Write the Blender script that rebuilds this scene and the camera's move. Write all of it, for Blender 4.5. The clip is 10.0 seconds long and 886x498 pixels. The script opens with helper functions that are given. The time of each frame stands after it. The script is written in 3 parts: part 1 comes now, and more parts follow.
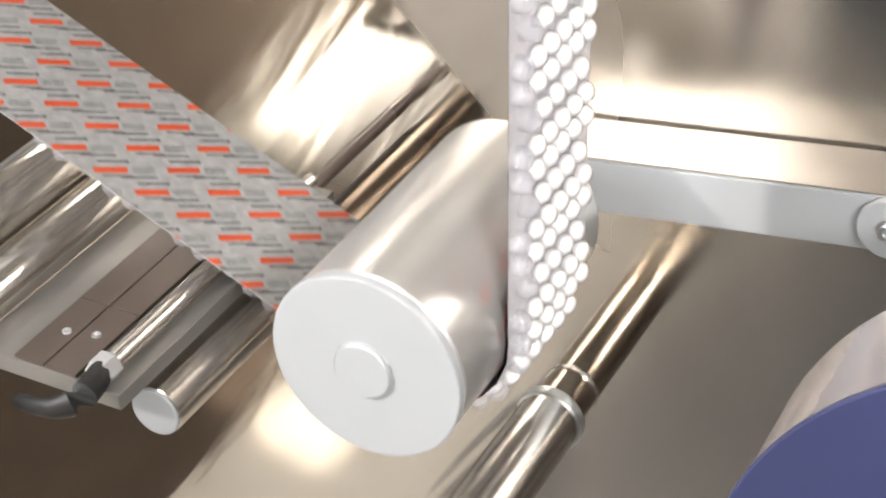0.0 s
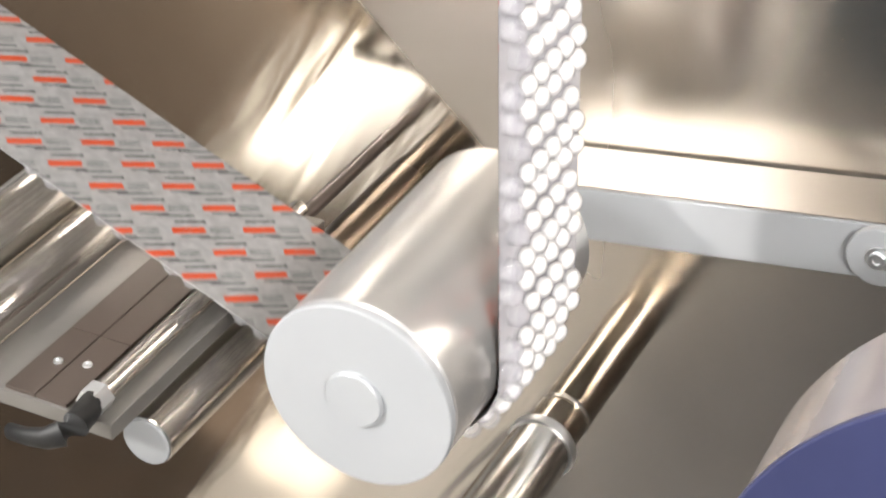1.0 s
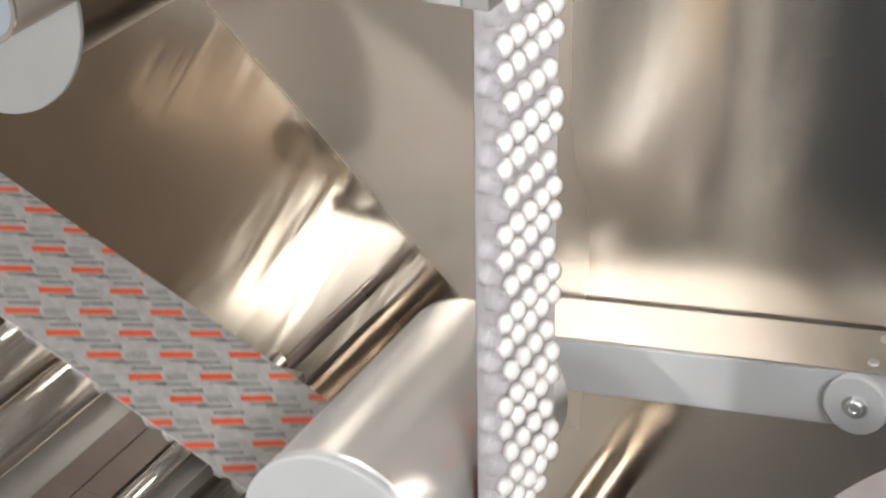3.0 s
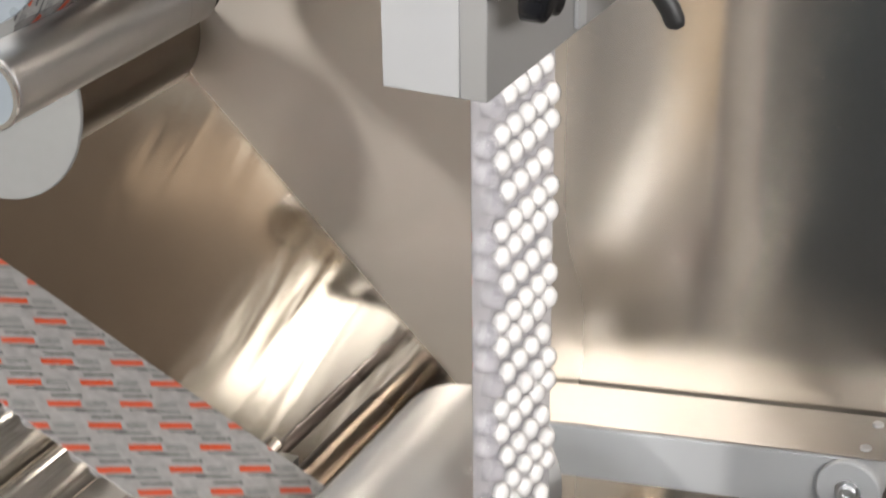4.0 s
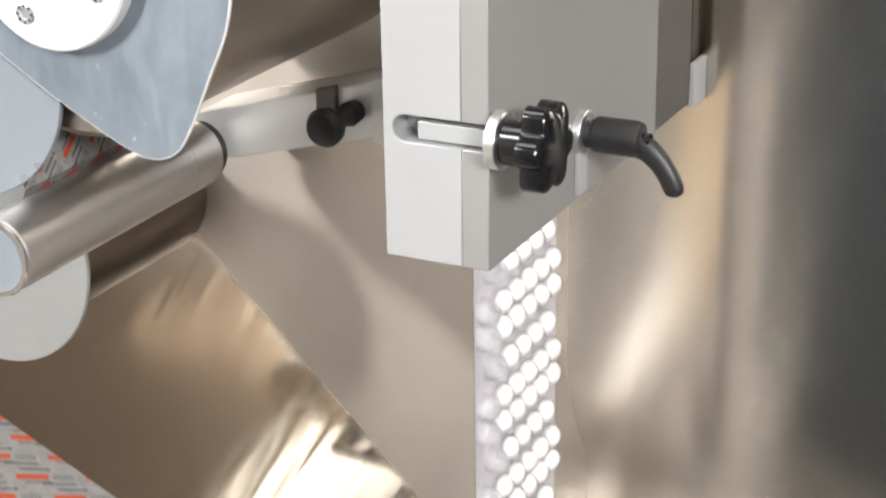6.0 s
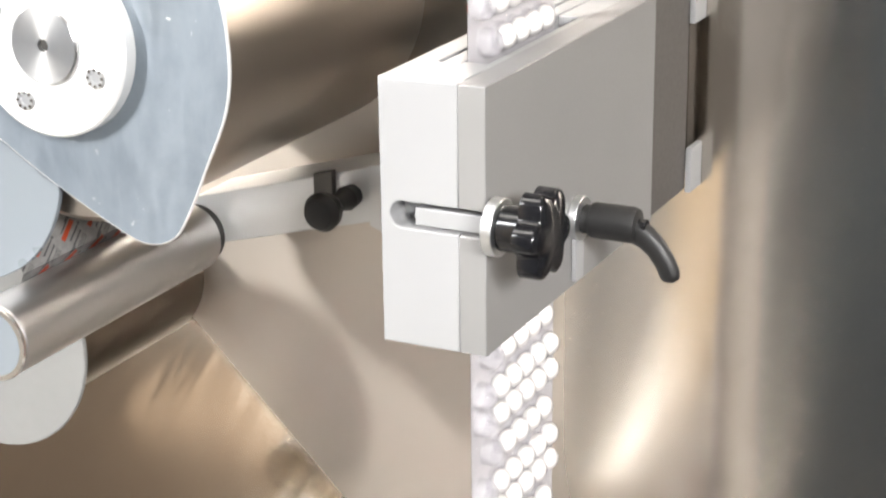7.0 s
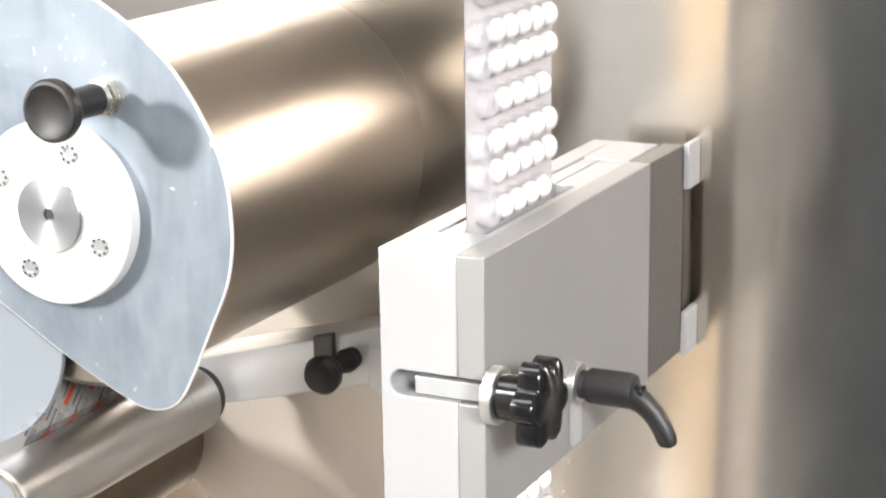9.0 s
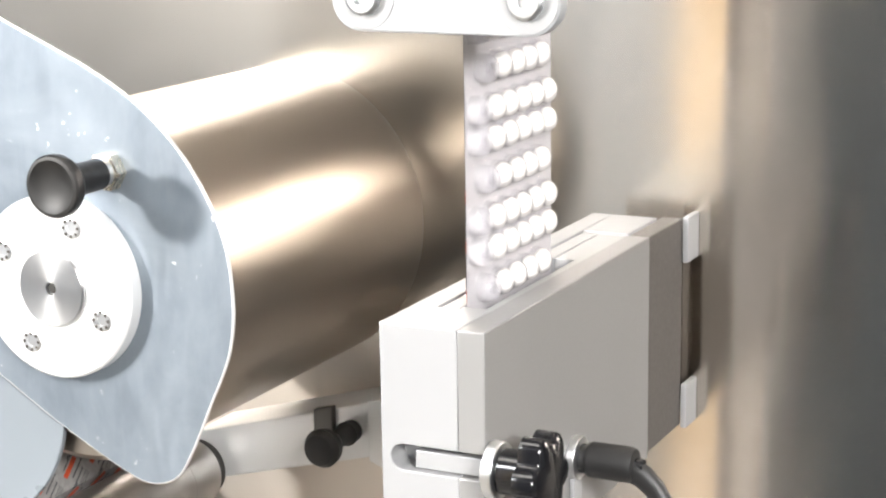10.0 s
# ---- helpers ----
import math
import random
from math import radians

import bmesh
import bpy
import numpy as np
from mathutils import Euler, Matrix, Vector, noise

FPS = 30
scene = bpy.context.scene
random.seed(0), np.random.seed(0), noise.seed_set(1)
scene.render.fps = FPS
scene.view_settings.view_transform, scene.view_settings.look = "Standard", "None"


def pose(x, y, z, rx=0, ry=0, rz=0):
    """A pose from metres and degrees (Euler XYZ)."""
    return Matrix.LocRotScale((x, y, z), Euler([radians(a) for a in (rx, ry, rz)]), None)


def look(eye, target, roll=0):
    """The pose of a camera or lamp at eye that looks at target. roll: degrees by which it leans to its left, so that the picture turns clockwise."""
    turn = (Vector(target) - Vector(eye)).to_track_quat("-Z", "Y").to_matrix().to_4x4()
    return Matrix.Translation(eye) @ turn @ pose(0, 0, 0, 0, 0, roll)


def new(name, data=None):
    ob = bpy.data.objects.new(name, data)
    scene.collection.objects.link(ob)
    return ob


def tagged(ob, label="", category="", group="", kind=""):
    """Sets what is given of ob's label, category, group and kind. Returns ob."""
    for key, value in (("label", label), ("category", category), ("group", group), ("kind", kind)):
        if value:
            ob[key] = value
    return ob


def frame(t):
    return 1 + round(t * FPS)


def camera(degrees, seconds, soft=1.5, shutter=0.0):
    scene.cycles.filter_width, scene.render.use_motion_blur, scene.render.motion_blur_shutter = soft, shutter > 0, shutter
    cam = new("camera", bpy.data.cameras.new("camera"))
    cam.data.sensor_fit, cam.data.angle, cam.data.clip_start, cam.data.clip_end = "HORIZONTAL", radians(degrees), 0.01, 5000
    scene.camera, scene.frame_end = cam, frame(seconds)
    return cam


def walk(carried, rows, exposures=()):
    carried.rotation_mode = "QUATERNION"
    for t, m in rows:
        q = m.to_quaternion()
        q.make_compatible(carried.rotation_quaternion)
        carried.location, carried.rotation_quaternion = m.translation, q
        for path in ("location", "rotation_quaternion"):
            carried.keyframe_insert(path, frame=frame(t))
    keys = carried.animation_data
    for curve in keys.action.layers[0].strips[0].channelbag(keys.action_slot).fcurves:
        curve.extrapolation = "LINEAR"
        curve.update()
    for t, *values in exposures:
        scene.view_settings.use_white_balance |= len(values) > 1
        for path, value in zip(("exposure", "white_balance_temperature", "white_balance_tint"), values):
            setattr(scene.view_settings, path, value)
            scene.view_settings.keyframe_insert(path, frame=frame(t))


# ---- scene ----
cam = camera(27, 10.0, soft=2.0, shutter=0.5)
PATH = [
    (0, (0.361, -0.766, 0.331), (-0.421, 0.691, -0.795), -1.2),
    (0.5, (0.359, -0.768, 0.332), (-0.421, 0.697, -0.784), -1.1),
    (1, (0.362, -0.767, 0.332), (-0.419, 0.709, -0.768), -1.2),
    (1.5, (0.363, -0.767, 0.334), (-0.419, 0.73, -0.737), -1.2),
    (2, (0.367, -0.766, 0.337), (-0.423, 0.747, -0.707), -1.4),
    (3.3, (0.368, -0.779, 0.333), (-0.433, 0.798, -0.6), -1.0),
    (3.5, (0.366, -0.782, 0.338), (-0.431, 0.804, -0.584), -0.8),
    (4, (0.366, -0.783, 0.343), (-0.438, 0.823, -0.538), -0.8),
    (4.5, (0.367, -0.785, 0.346), (-0.444, 0.837, -0.498), -0.9),
    (5, (0.367, -0.787, 0.347), (-0.449, 0.85, -0.461), -0.8),
    (5.5, (0.369, -0.788, 0.353), (-0.457, 0.862, -0.42), -0.9),
    (7, (0.369, -0.791, 0.362), (-0.472, 0.901, -0.294), -0.8),
    (7.5, (0.369, -0.793, 0.368), (-0.474, 0.911, -0.25), -0.9),
    (8, (0.371, -0.796, 0.372), (-0.478, 0.919, -0.21), -0.9),
    (8.5, (0.371, -0.798, 0.376), (-0.481, 0.928, -0.168), -0.9),
    (9, (0.372, -0.801, 0.379), (-0.483, 0.935, -0.129), -0.9),
    (9.5, (0.374, -0.803, 0.381), (-0.486, 0.941, -0.088), -0.9),
    (10, (0.373, -0.805, 0.384), (-0.487, 0.947, -0.053), -0.9),
]
walk(cam, [(t, look(eye, target, roll)) for t, eye, target, roll in PATH],
     exposures=((0, 0.34), (1.0, 0.34), (2.0, 0.18), (3.5, -0.12), (4.5, -0.06), (5.5, 0.12), (7.0, 0.47), (8.5, 0.62), (10.0, 0.54)))

# ---- world, room light ----
world = bpy.data.worlds.new("world")
scene.world = world
world.use_nodes = True
world.node_tree.nodes["Background"].inputs[0].default_value = (0.72, 0.86, 1.0, 1)
world.node_tree.nodes["Background"].inputs[1].default_value = 0.15
scene.view_settings.exposure = 0.0


def area_lamp(name, eye, target, sx, sy, watts, colour, spread=180):
    data = bpy.data.lights.new(name, "AREA")
    data.shape, data.size, data.size_y, data.energy, data.color = "RECTANGLE", sx, sy, watts, colour
    data.spread = radians(spread)
    ob = new(name, data)
    ob.matrix_world = look(eye, target)
    return ob


KEY = (-1.42, -1.40, 0.75)
FLOOD = (1.6, -1.6, 1.0)
# Assumed ceiling panels, added to light the room and the reflected floor.
LIGHTS = ((-1.5, -1.9), (-0.2, -0.35))
area_lamp("work_light", KEY, (-0.1, 0.12, -0.05), 0.14, 0.14, 11.5, (1.0, 0.965, 0.92), 90)
area_lamp("flood_light", FLOOD, (-0.1, 0.1, -0.1), 0.9, 0.4, 12, (1.0, 0.985, 0.97), 60)
for place, watts, tone in zip(LIGHTS, (85, 2.2), ((0.95, 0.97, 1.0), (1.0, 0.97, 0.93))):
    area_lamp("ceiling_light_lamp", (*place, 1.778), (*place, 0), 1.2, 0.5, watts, tone)
# Unseen lamp added only to brighten the post in the panel's reflection.
POST_FILL = (-0.6, -0.1, 1.7)
area_lamp("post_fill_lamp", POST_FILL, (-0.52, -1.3, -0.45), 0.2, 0.2, 6.0, (1.0, 0.95, 0.88), 50)
sun = new("sun", bpy.data.lights.new("sun", "SUN"))
sun.data.energy, sun.data.angle, sun.data.color = 17.0, radians(0.53), (1.0, 0.95, 0.86)
SUN_WAY = Vector((2.05, 0.5, -2.1))
sun.matrix_world = look((0, 0, 0), SUN_WAY)


# ---- materials ----
class Nodes:
    """Short hand for a node tree."""

    def __init__(self, name):
        self.mat = bpy.data.materials.new(name)
        self.mat.use_nodes = True
        self.tree = self.mat.node_tree
        self.bsdf = self.tree.nodes["Principled BSDF"]
        self.out = self.tree.nodes["Material Output"]

    def add(self, kind, **inputs):
        node = self.tree.nodes.new(kind)
        for key, value in inputs.items():
            self.put(node, key.replace("_", " "), value)
        return node

    def put(self, node, key, value):
        if isinstance(value, bpy.types.NodeSocket):
            self.tree.links.new(value, node.inputs[key])
        else:
            node.inputs[key].default_value = value

    def math(self, op, a, b=0.0, c=0.0):
        node = self.tree.nodes.new("ShaderNodeMath")
        node.operation = op
        for i, v in enumerate((a, b, c)):
            if isinstance(v, bpy.types.NodeSocket):
                self.tree.links.new(v, node.inputs[i])
            else:
                node.inputs[i].default_value = v
        return node.outputs[0]

    def coords(self, scale=(1, 1, 1), kind="Object"):
        tc = self.tree.nodes.new("ShaderNodeTexCoord")
        mp = self.tree.nodes.new("ShaderNodeMapping")
        mp.inputs["Scale"].default_value = scale
        self.tree.links.new(tc.outputs[kind], mp.inputs["Vector"])
        return mp.outputs[0]

    def noise(self, vector, scale, detail=4.0, rough=0.55, distortion=0.0):
        return self.add("ShaderNodeTexNoise", Vector=vector, Scale=scale, Detail=detail, Roughness=rough, Distortion=distortion).outputs[0]

    def ramp(self, value, low, high, a=0.0, b=1.0):
        node = self.add("ShaderNodeMapRange", Value=value)
        for i, v in ((1, low), (2, high), (3, a), (4, b)):
            node.inputs[i].default_value = v
        return node.outputs[0]

    def soft(self, value, low, high, a=0.0, b=1.0):
        out = self.ramp(value, low, high, a, b)
        out.node.interpolation_type = "SMOOTHERSTEP"
        return out

    def mix(self, factor, a, b):
        node = self.tree.nodes.new("ShaderNodeMix")
        node.data_type = "RGBA"
        for i, v in ((0, factor), (6, a), (7, b)):
            if isinstance(v, bpy.types.NodeSocket):
                self.tree.links.new(v, node.inputs[i])
            else:
                node.inputs[i].default_value = v
        return node.outputs[2]

    def bump(self, height, strength, distance=0.001, normal=None):
        node = self.add("ShaderNodeBump", Height=height, Strength=strength, Distance=distance)
        if normal is not None:
            self.put(node, "Normal", normal)
        return node.outputs[0]

    def set(self, **inputs):
        for key, value in inputs.items():
            self.put(self.bsdf, key.replace("_", " "), value)
        return self.mat


def rgb(r, g, b):
    return (r, g, b, 1.0)


def metal(name, colour, dark, rough, metallic=1.0, grain=(40, 40, 40), bump=0.04, spread=0.1, big=6.0):
    """Brushed or satin metal: grain stretched along one way, cloudy wear on top."""
    n = Nodes(name)
    fine = n.noise(n.coords(grain), 9.0, 5.0)
    cloud = n.noise(n.coords(), big, 4.0)
    col = n.mix(n.ramp(cloud, 0.3, 0.7), dark, colour)
    r = n.math("ADD", n.ramp(fine, 0.25, 0.75, rough - spread / 2, rough + spread / 2), n.ramp(cloud, 0.3, 0.7, -spread / 3, spread / 3))
    return n.set(Base_Color=col, Metallic=metallic, Roughness=r, Normal=n.bump(fine, bump, 0.0004))


def plain(name, colour, rough, metallic=0.0, vary=0.12, bump=0.05, scale=120.0, coat=0.0):
    n = Nodes(name)
    fine = n.noise(n.coords(), scale, 4.0)
    cloud = n.noise(n.coords(), 14.0, 3.0)
    low = tuple(c * (1 - vary) for c in colour[:3]) + (1.0,)
    col = n.mix(n.ramp(cloud, 0.3, 0.7), low, colour)
    return n.set(Base_Color=col, Metallic=metallic, Roughness=n.ramp(fine, 0.3, 0.7, rough - 0.05, rough + 0.06),
                 Coat_Weight=coat, **({"Normal": n.bump(fine, bump, 0.0003)} if bump > 0 else {}))


def wall_steel():
    """Stainless sheet, brushed across so that reflections run upright; polished and buckled in one corner, dulled above it."""
    n = Nodes("brushed_stainless_sheet")
    place = n.add("ShaderNodeSeparateXYZ", Vector=n.coords())
    slant = n.math("ADD", place.outputs[2], n.math("MULTIPLY", place.outputs[0], 0.98))
    buff = n.math("MULTIPLY", n.soft(place.outputs[0], -0.16, -0.04, 1.0, 0.0), n.soft(slant, -0.572, -0.548, 1.0, 0.0))
    wave = n.noise(n.coords((2.6, 1.0, 1.2)), 1.7, 2.0, 0.4, 0.6)
    grain = n.noise(n.coords((6, 420, 420)), 3.0, 4.0)
    smear = n.noise(n.coords((1, 1, 1)), 5.0, 5.0, 0.6, 0.8)
    col = n.mix(n.ramp(smear, 0.3, 0.7), rgb(0.625, 0.57, 0.505), rgb(0.68, 0.625, 0.56))
    normal = n.bump(wave, 0.05, 0.03)
    across = n.math("SUBTRACT", n.math("MULTIPLY", place.outputs[0], 24.0), n.math("MULTIPLY", place.outputs[2], 15.0))
    down = n.math("ADD", n.math("MULTIPLY", place.outputs[0], 2.0), n.math("MULTIPLY", place.outputs[2], 3.2))
    ripple = n.noise(n.add("ShaderNodeCombineXYZ", X=across, Y=down).outputs[0], 1.0, 2.2, 0.5, 0.6)
    normal = n.bump(ripple, n.math("ADD", n.math("MULTIPLY", buff, 0.53), 0.02), 0.0010, normal)
    normal = n.bump(grain, 0.03, 0.0004, normal)
    right = n.soft(place.outputs[0], -0.15, -0.05)
    low = n.soft(place.outputs[2], -0.30, -0.20, 1.0, 0.0)
    brush = n.math("MULTIPLY", right, n.math("SUBTRACT", 1.0, low))
    plain_side = n.math("MULTIPLY", n.math("SUBTRACT", 1.0, right), n.math("SUBTRACT", 1.0, buff))
    dull = n.math("MULTIPLY", plain_side, n.soft(place.outputs[2], -0.03, 0.10, 1.0, 0.0))
    rough = n.math("ADD", n.ramp(smear, 0.25, 0.75, 0.16, 0.19), n.math("ADD", n.math("MULTIPLY", buff, -0.06), n.math("MULTIPLY", n.math("MULTIPLY", low, right), 0.07)))
    rough = n.math("ADD", rough, n.math("MULTIPLY", dull, 0.25))
    return n.set(Base_Color=col, Metallic=1.0, Roughness=rough, Normal=normal,
                 Anisotropic=n.ramp(brush, 0.0, 1.0, 0.3, 1.0), Tangent=n.add("ShaderNodeCombineXYZ", Z=1.0).outputs[0])


def clear_film():
    """Thin clear forming film, mostly see-through, glossy."""
    n = Nodes("clear_film")
    clear = n.add("ShaderNodeBsdfTransparent", Color=rgb(1.0, 0.995, 1.0))
    gloss = n.add("ShaderNodeBsdfGlossy", Color=rgb(1, 1, 1), Roughness=0.12)
    haze = n.add("ShaderNodeBsdfDiffuse", Color=rgb(0.86, 0.85, 0.88))
    lw = n.add("ShaderNodeFresnel", IOR=1.45)
    body = n.add("ShaderNodeMixShader", Fac=0.15)
    n.tree.links.new(clear.outputs[0], body.inputs[1])
    n.tree.links.new(haze.outputs[0], body.inputs[2])
    mix = n.add("ShaderNodeMixShader", Fac=n.math("MULTIPLY", lw.outputs[0], 0.5))
    n.tree.links.new(body.outputs[0], mix.inputs[1])
    n.tree.links.new(gloss.outputs[0], mix.inputs[2])
    n.tree.links.new(mix.outputs[0], n.out.inputs[0])
    return n.mat


def printed_foil():
    """White lidding foil with slanting print: orange bars, grey lines of small print."""
    n = Nodes("printed_lidding_foil")
    uv = n.tree.nodes.new("ShaderNodeUVMap")
    sep = n.add("ShaderNodeSeparateXYZ", Vector=uv.outputs[0])
    s, y = sep.outputs[0], sep.outputs[1]
    u = n.math("ADD", n.math("MULTIPLY", s, 0.651), n.math("MULTIPLY", y, 0.759))
    v = n.math("SUBTRACT", n.math("MULTIPLY", s, 0.759), n.math("MULTIPLY", y, 0.651))
    row = n.math("DIVIDE", v, 0.0205)
    fl = n.math("FLOOR", row)
    vf = n.math("FRACT", row)
    uf = n.math("FRACT", n.math("SUBTRACT", n.math("DIVIDE", u, 0.052), n.math("MULTIPLY", fl, 0.472)))

    def band(value, lo, hi):
        return n.math("MULTIPLY", n.math("GREATER_THAN", value, lo), n.math("LESS_THAN", value, hi))

    words = n.noise(n.coords((1, 1, 1), "UV"), 900.0, 2.0)
    rough_edge = n.math("MULTIPLY", n.math("SUBTRACT", n.noise(n.coords((1, 1, 1), "UV"), 500.0, 1.0), 0.5), 0.05)
    vfe, ufe = n.math("ADD", vf, rough_edge), n.math("ADD", uf, rough_edge)
    orange = n.math("MULTIPLY", band(ufe, 0.02, 0.48), band(vfe, 0.04, 0.30))
    lines = n.math("GREATER_THAN", n.math("FRACT", n.math("MULTIPLY", vf, 10.0)), 0.55)
    block = n.math("MULTIPLY", n.math("MULTIPLY", band(ufe, 0.54, 0.84), band(vfe, 0.04, 0.34)), n.math("MULTIPLY", lines, 0.75))
    line_a = n.math("MULTIPLY", band(ufe, 0.12, 0.52), band(vfe, 0.39, 0.46))
    line_b = n.math("MULTIPLY", band(ufe, 0.36, 0.86), band(vfe, 0.47, 0.55))
    line_c = n.math("MULTIPLY", band(ufe, 0.56, 0.93), band(vfe, 0.74, 0.83))
    dot = n.math("MULTIPLY", band(ufe, 0.94, 1.0), band(vfe, 0.72, 0.86))
    ink = n.math("MAXIMUM", n.math("MAXIMUM", line_a, line_b), n.math("MAXIMUM", line_c, block))
    ink = n.math("MULTIPLY", ink, n.ramp(words, 0.36, 0.50, 0.5, 1.0))
    ink = n.math("MAXIMUM", ink, n.math("MULTIPLY", dot, 0.85))
    dent = n.noise(n.coords((1, 1, 1), "UV"), 130.0, 3.0)
    col = n.mix(n.ramp(dent, 0.3, 0.7), rgb(0.175, 0.17, 0.166), rgb(0.235, 0.23, 0.224))
    col = n.mix(ink, col, rgb(0.028, 0.028, 0.032))
    col = n.mix(orange, col, rgb(0.35, 0.041, 0.008))
    return n.set(Base_Color=col, Metallic=0.1, Roughness=0.5, Normal=n.bump(dent, 0.35, 0.0006))


M_WALL = wall_steel()
M_FILM = clear_film()
M_FOIL = printed_foil()
M_FOILFRONT = plain("bare_foil", rgb(0.56, 0.545, 0.555), 0.5, metallic=0.0, vary=0.1, bump=0.2, scale=200)
M_TABLET = plain("white_tablet", rgb(0.76, 0.745, 0.715), 0.5, vary=0.03, bump=0.02)
M_ROLLER = metal("brushed_roller_steel", rgb(0.78, 0.765, 0.745), rgb(0.74, 0.725, 0.705), 0.30, metallic=0.84, grain=(10, 90, 10), bump=0.002, spread=0.03)
def drum_steel():
    """Turned warm-toned steel, faintly cloudy."""
    n = Nodes("turned_drum_steel")
    band = n.noise(n.coords(), 4.0, 1.0, 0.4)
    col = n.mix(band, rgb(0.42, 0.365, 0.31), rgb(0.52, 0.465, 0.40))
    return n.set(Base_Color=col, Metallic=1.0, Roughness=0.31)


M_DRUM = drum_steel()
M_TUBE = metal("satin_tube_steel", rgb(0.53, 0.515, 0.50), rgb(0.50, 0.485, 0.47), 0.42, grain=(8, 90, 8), bump=0.015, spread=0.06)
M_CHROME = metal("polished_rod", rgb(0.80, 0.765, 0.715), rgb(0.74, 0.705, 0.655), 0.19, grain=(4, 160, 4), bump=0.05, spread=0.06)
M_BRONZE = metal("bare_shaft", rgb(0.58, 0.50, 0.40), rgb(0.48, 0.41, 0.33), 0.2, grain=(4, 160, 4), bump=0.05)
# Dark steel whose colour stands in for shade and dim reflection.
M_SHADE_STEEL = metal("shade_dark_steel", rgb(0.17, 0.135, 0.10), rgb(0.13, 0.10, 0.075), 0.34, grain=(0.5, 220, 0.5), bump=0.001, spread=0.02)
M_ALU = metal("anodised_aluminium", rgb(0.32, 0.321, 0.324), rgb(0.30, 0.301, 0.304), 0.42, metallic=0.25, grain=(60, 60, 60), bump=0.03, spread=0.06, big=9)
# Same aluminium as the block, darkened because this side gets less light.
M_COVER = metal("shaded_side_aluminium", rgb(0.255, 0.25, 0.247), rgb(0.236, 0.232, 0.229), 0.45, metallic=0.4, grain=(60, 60, 60), bump=0.03, spread=0.06, big=9)
M_BED = metal("worn_taupe_bed", rgb(0.20, 0.187, 0.172), rgb(0.165, 0.154, 0.142), 0.38, metallic=0.5, grain=(12, 80, 12), bump=0.02, spread=0.08, big=12)
M_ALUDARK = metal("dark_anodised_bracket", rgb(0.105, 0.096, 0.088), rgb(0.09, 0.083, 0.076), 0.45, metallic=0.4, bump=0.03)
M_CAP = plain("light_grey_end_cap", rgb(0.36, 0.368, 0.375), 0.42, metallic=0.2, vary=0.04, bump=0.02)


def guard_paint():
    """Blue-grey plate: cloudy stains, slanting scuffs and small bright chips."""
    n = Nodes("blue_grey_guard_plate")
    cloud = n.noise(n.coords(), 14.0, 5.0, 0.6, 0.5)
    scuff = n.noise(n.coords((60, 60, 12)), 3.0, 4.0, 0.6, 0.6)
    chips = n.ramp(n.noise(n.coords(), 150.0, 2.0, 0.5), 0.70, 0.75)
    col = n.mix(n.ramp(cloud, 0.3, 0.7), rgb(0.155, 0.183, 0.216), rgb(0.235, 0.268, 0.305))
    col = n.mix(n.math("MULTIPLY", n.ramp(scuff, 0.45, 0.8), 0.22), col, rgb(0.30, 0.33, 0.36))
    col = n.mix(n.math("MULTIPLY", chips, n.ramp(cloud, 0.5, 0.6)), col, rgb(0.75, 0.76, 0.77))
    return n.set(Base_Color=col, Metallic=0.6, Roughness=n.ramp(scuff, 0.3, 0.7, 0.36, 0.52), Normal=n.bump(scuff, 0.06, 0.0005))


M_PLATE = guard_paint()
M_TOP = metal("satin_top_plate", rgb(0.43, 0.40, 0.365), rgb(0.39, 0.365, 0.335), 0.40, grain=(12, 12, 12), bump=0.01, spread=0.05)
M_BOSS = plain("milled_aluminium_boss", rgb(0.72, 0.72, 0.71), 0.38, metallic=0.35, vary=0.04)
M_BLACK = plain("black_plastic", rgb(0.006, 0.006, 0.007), 0.16, vary=0.1, bump=0.0)
M_LEVER = plain("dark_grey_lever_plastic", rgb(0.013, 0.0125, 0.0125), 0.5, vary=0.15, bump=0.04)
M_MATTBLACK = plain("matt_black_plastic", rgb(0.009, 0.0085, 0.008), 0.5, vary=0.15)
M_ZINC = metal("zinc_plated_steel", rgb(0.72, 0.73, 0.74), rgb(0.68, 0.69, 0.70), 0.33, grain=(12, 12, 12), bump=0.01, spread=0.05)


def turned_face():
    """Face-turned steel: fine rings give a streak of light across the disc."""
    n = Nodes("turned_bright_steel")
    axis = n.tree.nodes.new("ShaderNodeTangent")
    axis.direction_type, axis.axis = "RADIAL", "Y"
    cloud = n.noise(n.coords(), 60.0, 3.0)
    return n.set(Base_Color=n.mix(cloud, rgb(0.62, 0.62, 0.62), rgb(0.74, 0.74, 0.74)), Metallic=1.0, Roughness=0.32,
                 Anisotropic=0.6, Anisotropic_Rotation=0.25, Tangent=axis.outputs[0])


M_TURNED = turned_face()
M_BROWN = metal("dark_brown_splice_plate", rgb(0.085, 0.064, 0.052), rgb(0.065, 0.05, 0.042), 0.35, metallic=0.35, grain=(8, 120, 8), bump=0.04)
M_NAVY = plain("navy_core_plate", rgb(0.035, 0.04, 0.10), 0.4, vary=0.2)
M_REEL = plain("wound_lilac_film", rgb(0.20, 0.178, 0.188), 0.2, vary=0.08, coat=0.4)
M_DISC = plain("pale_grey_disc", rgb(0.17, 0.19, 0.21), 0.3, vary=0.05, bump=0.0, scale=20)
M_BROWNBLOB = plain("brown_blob", rgb(0.16, 0.11, 0.06), 0.4, vary=0.1, scale=40)
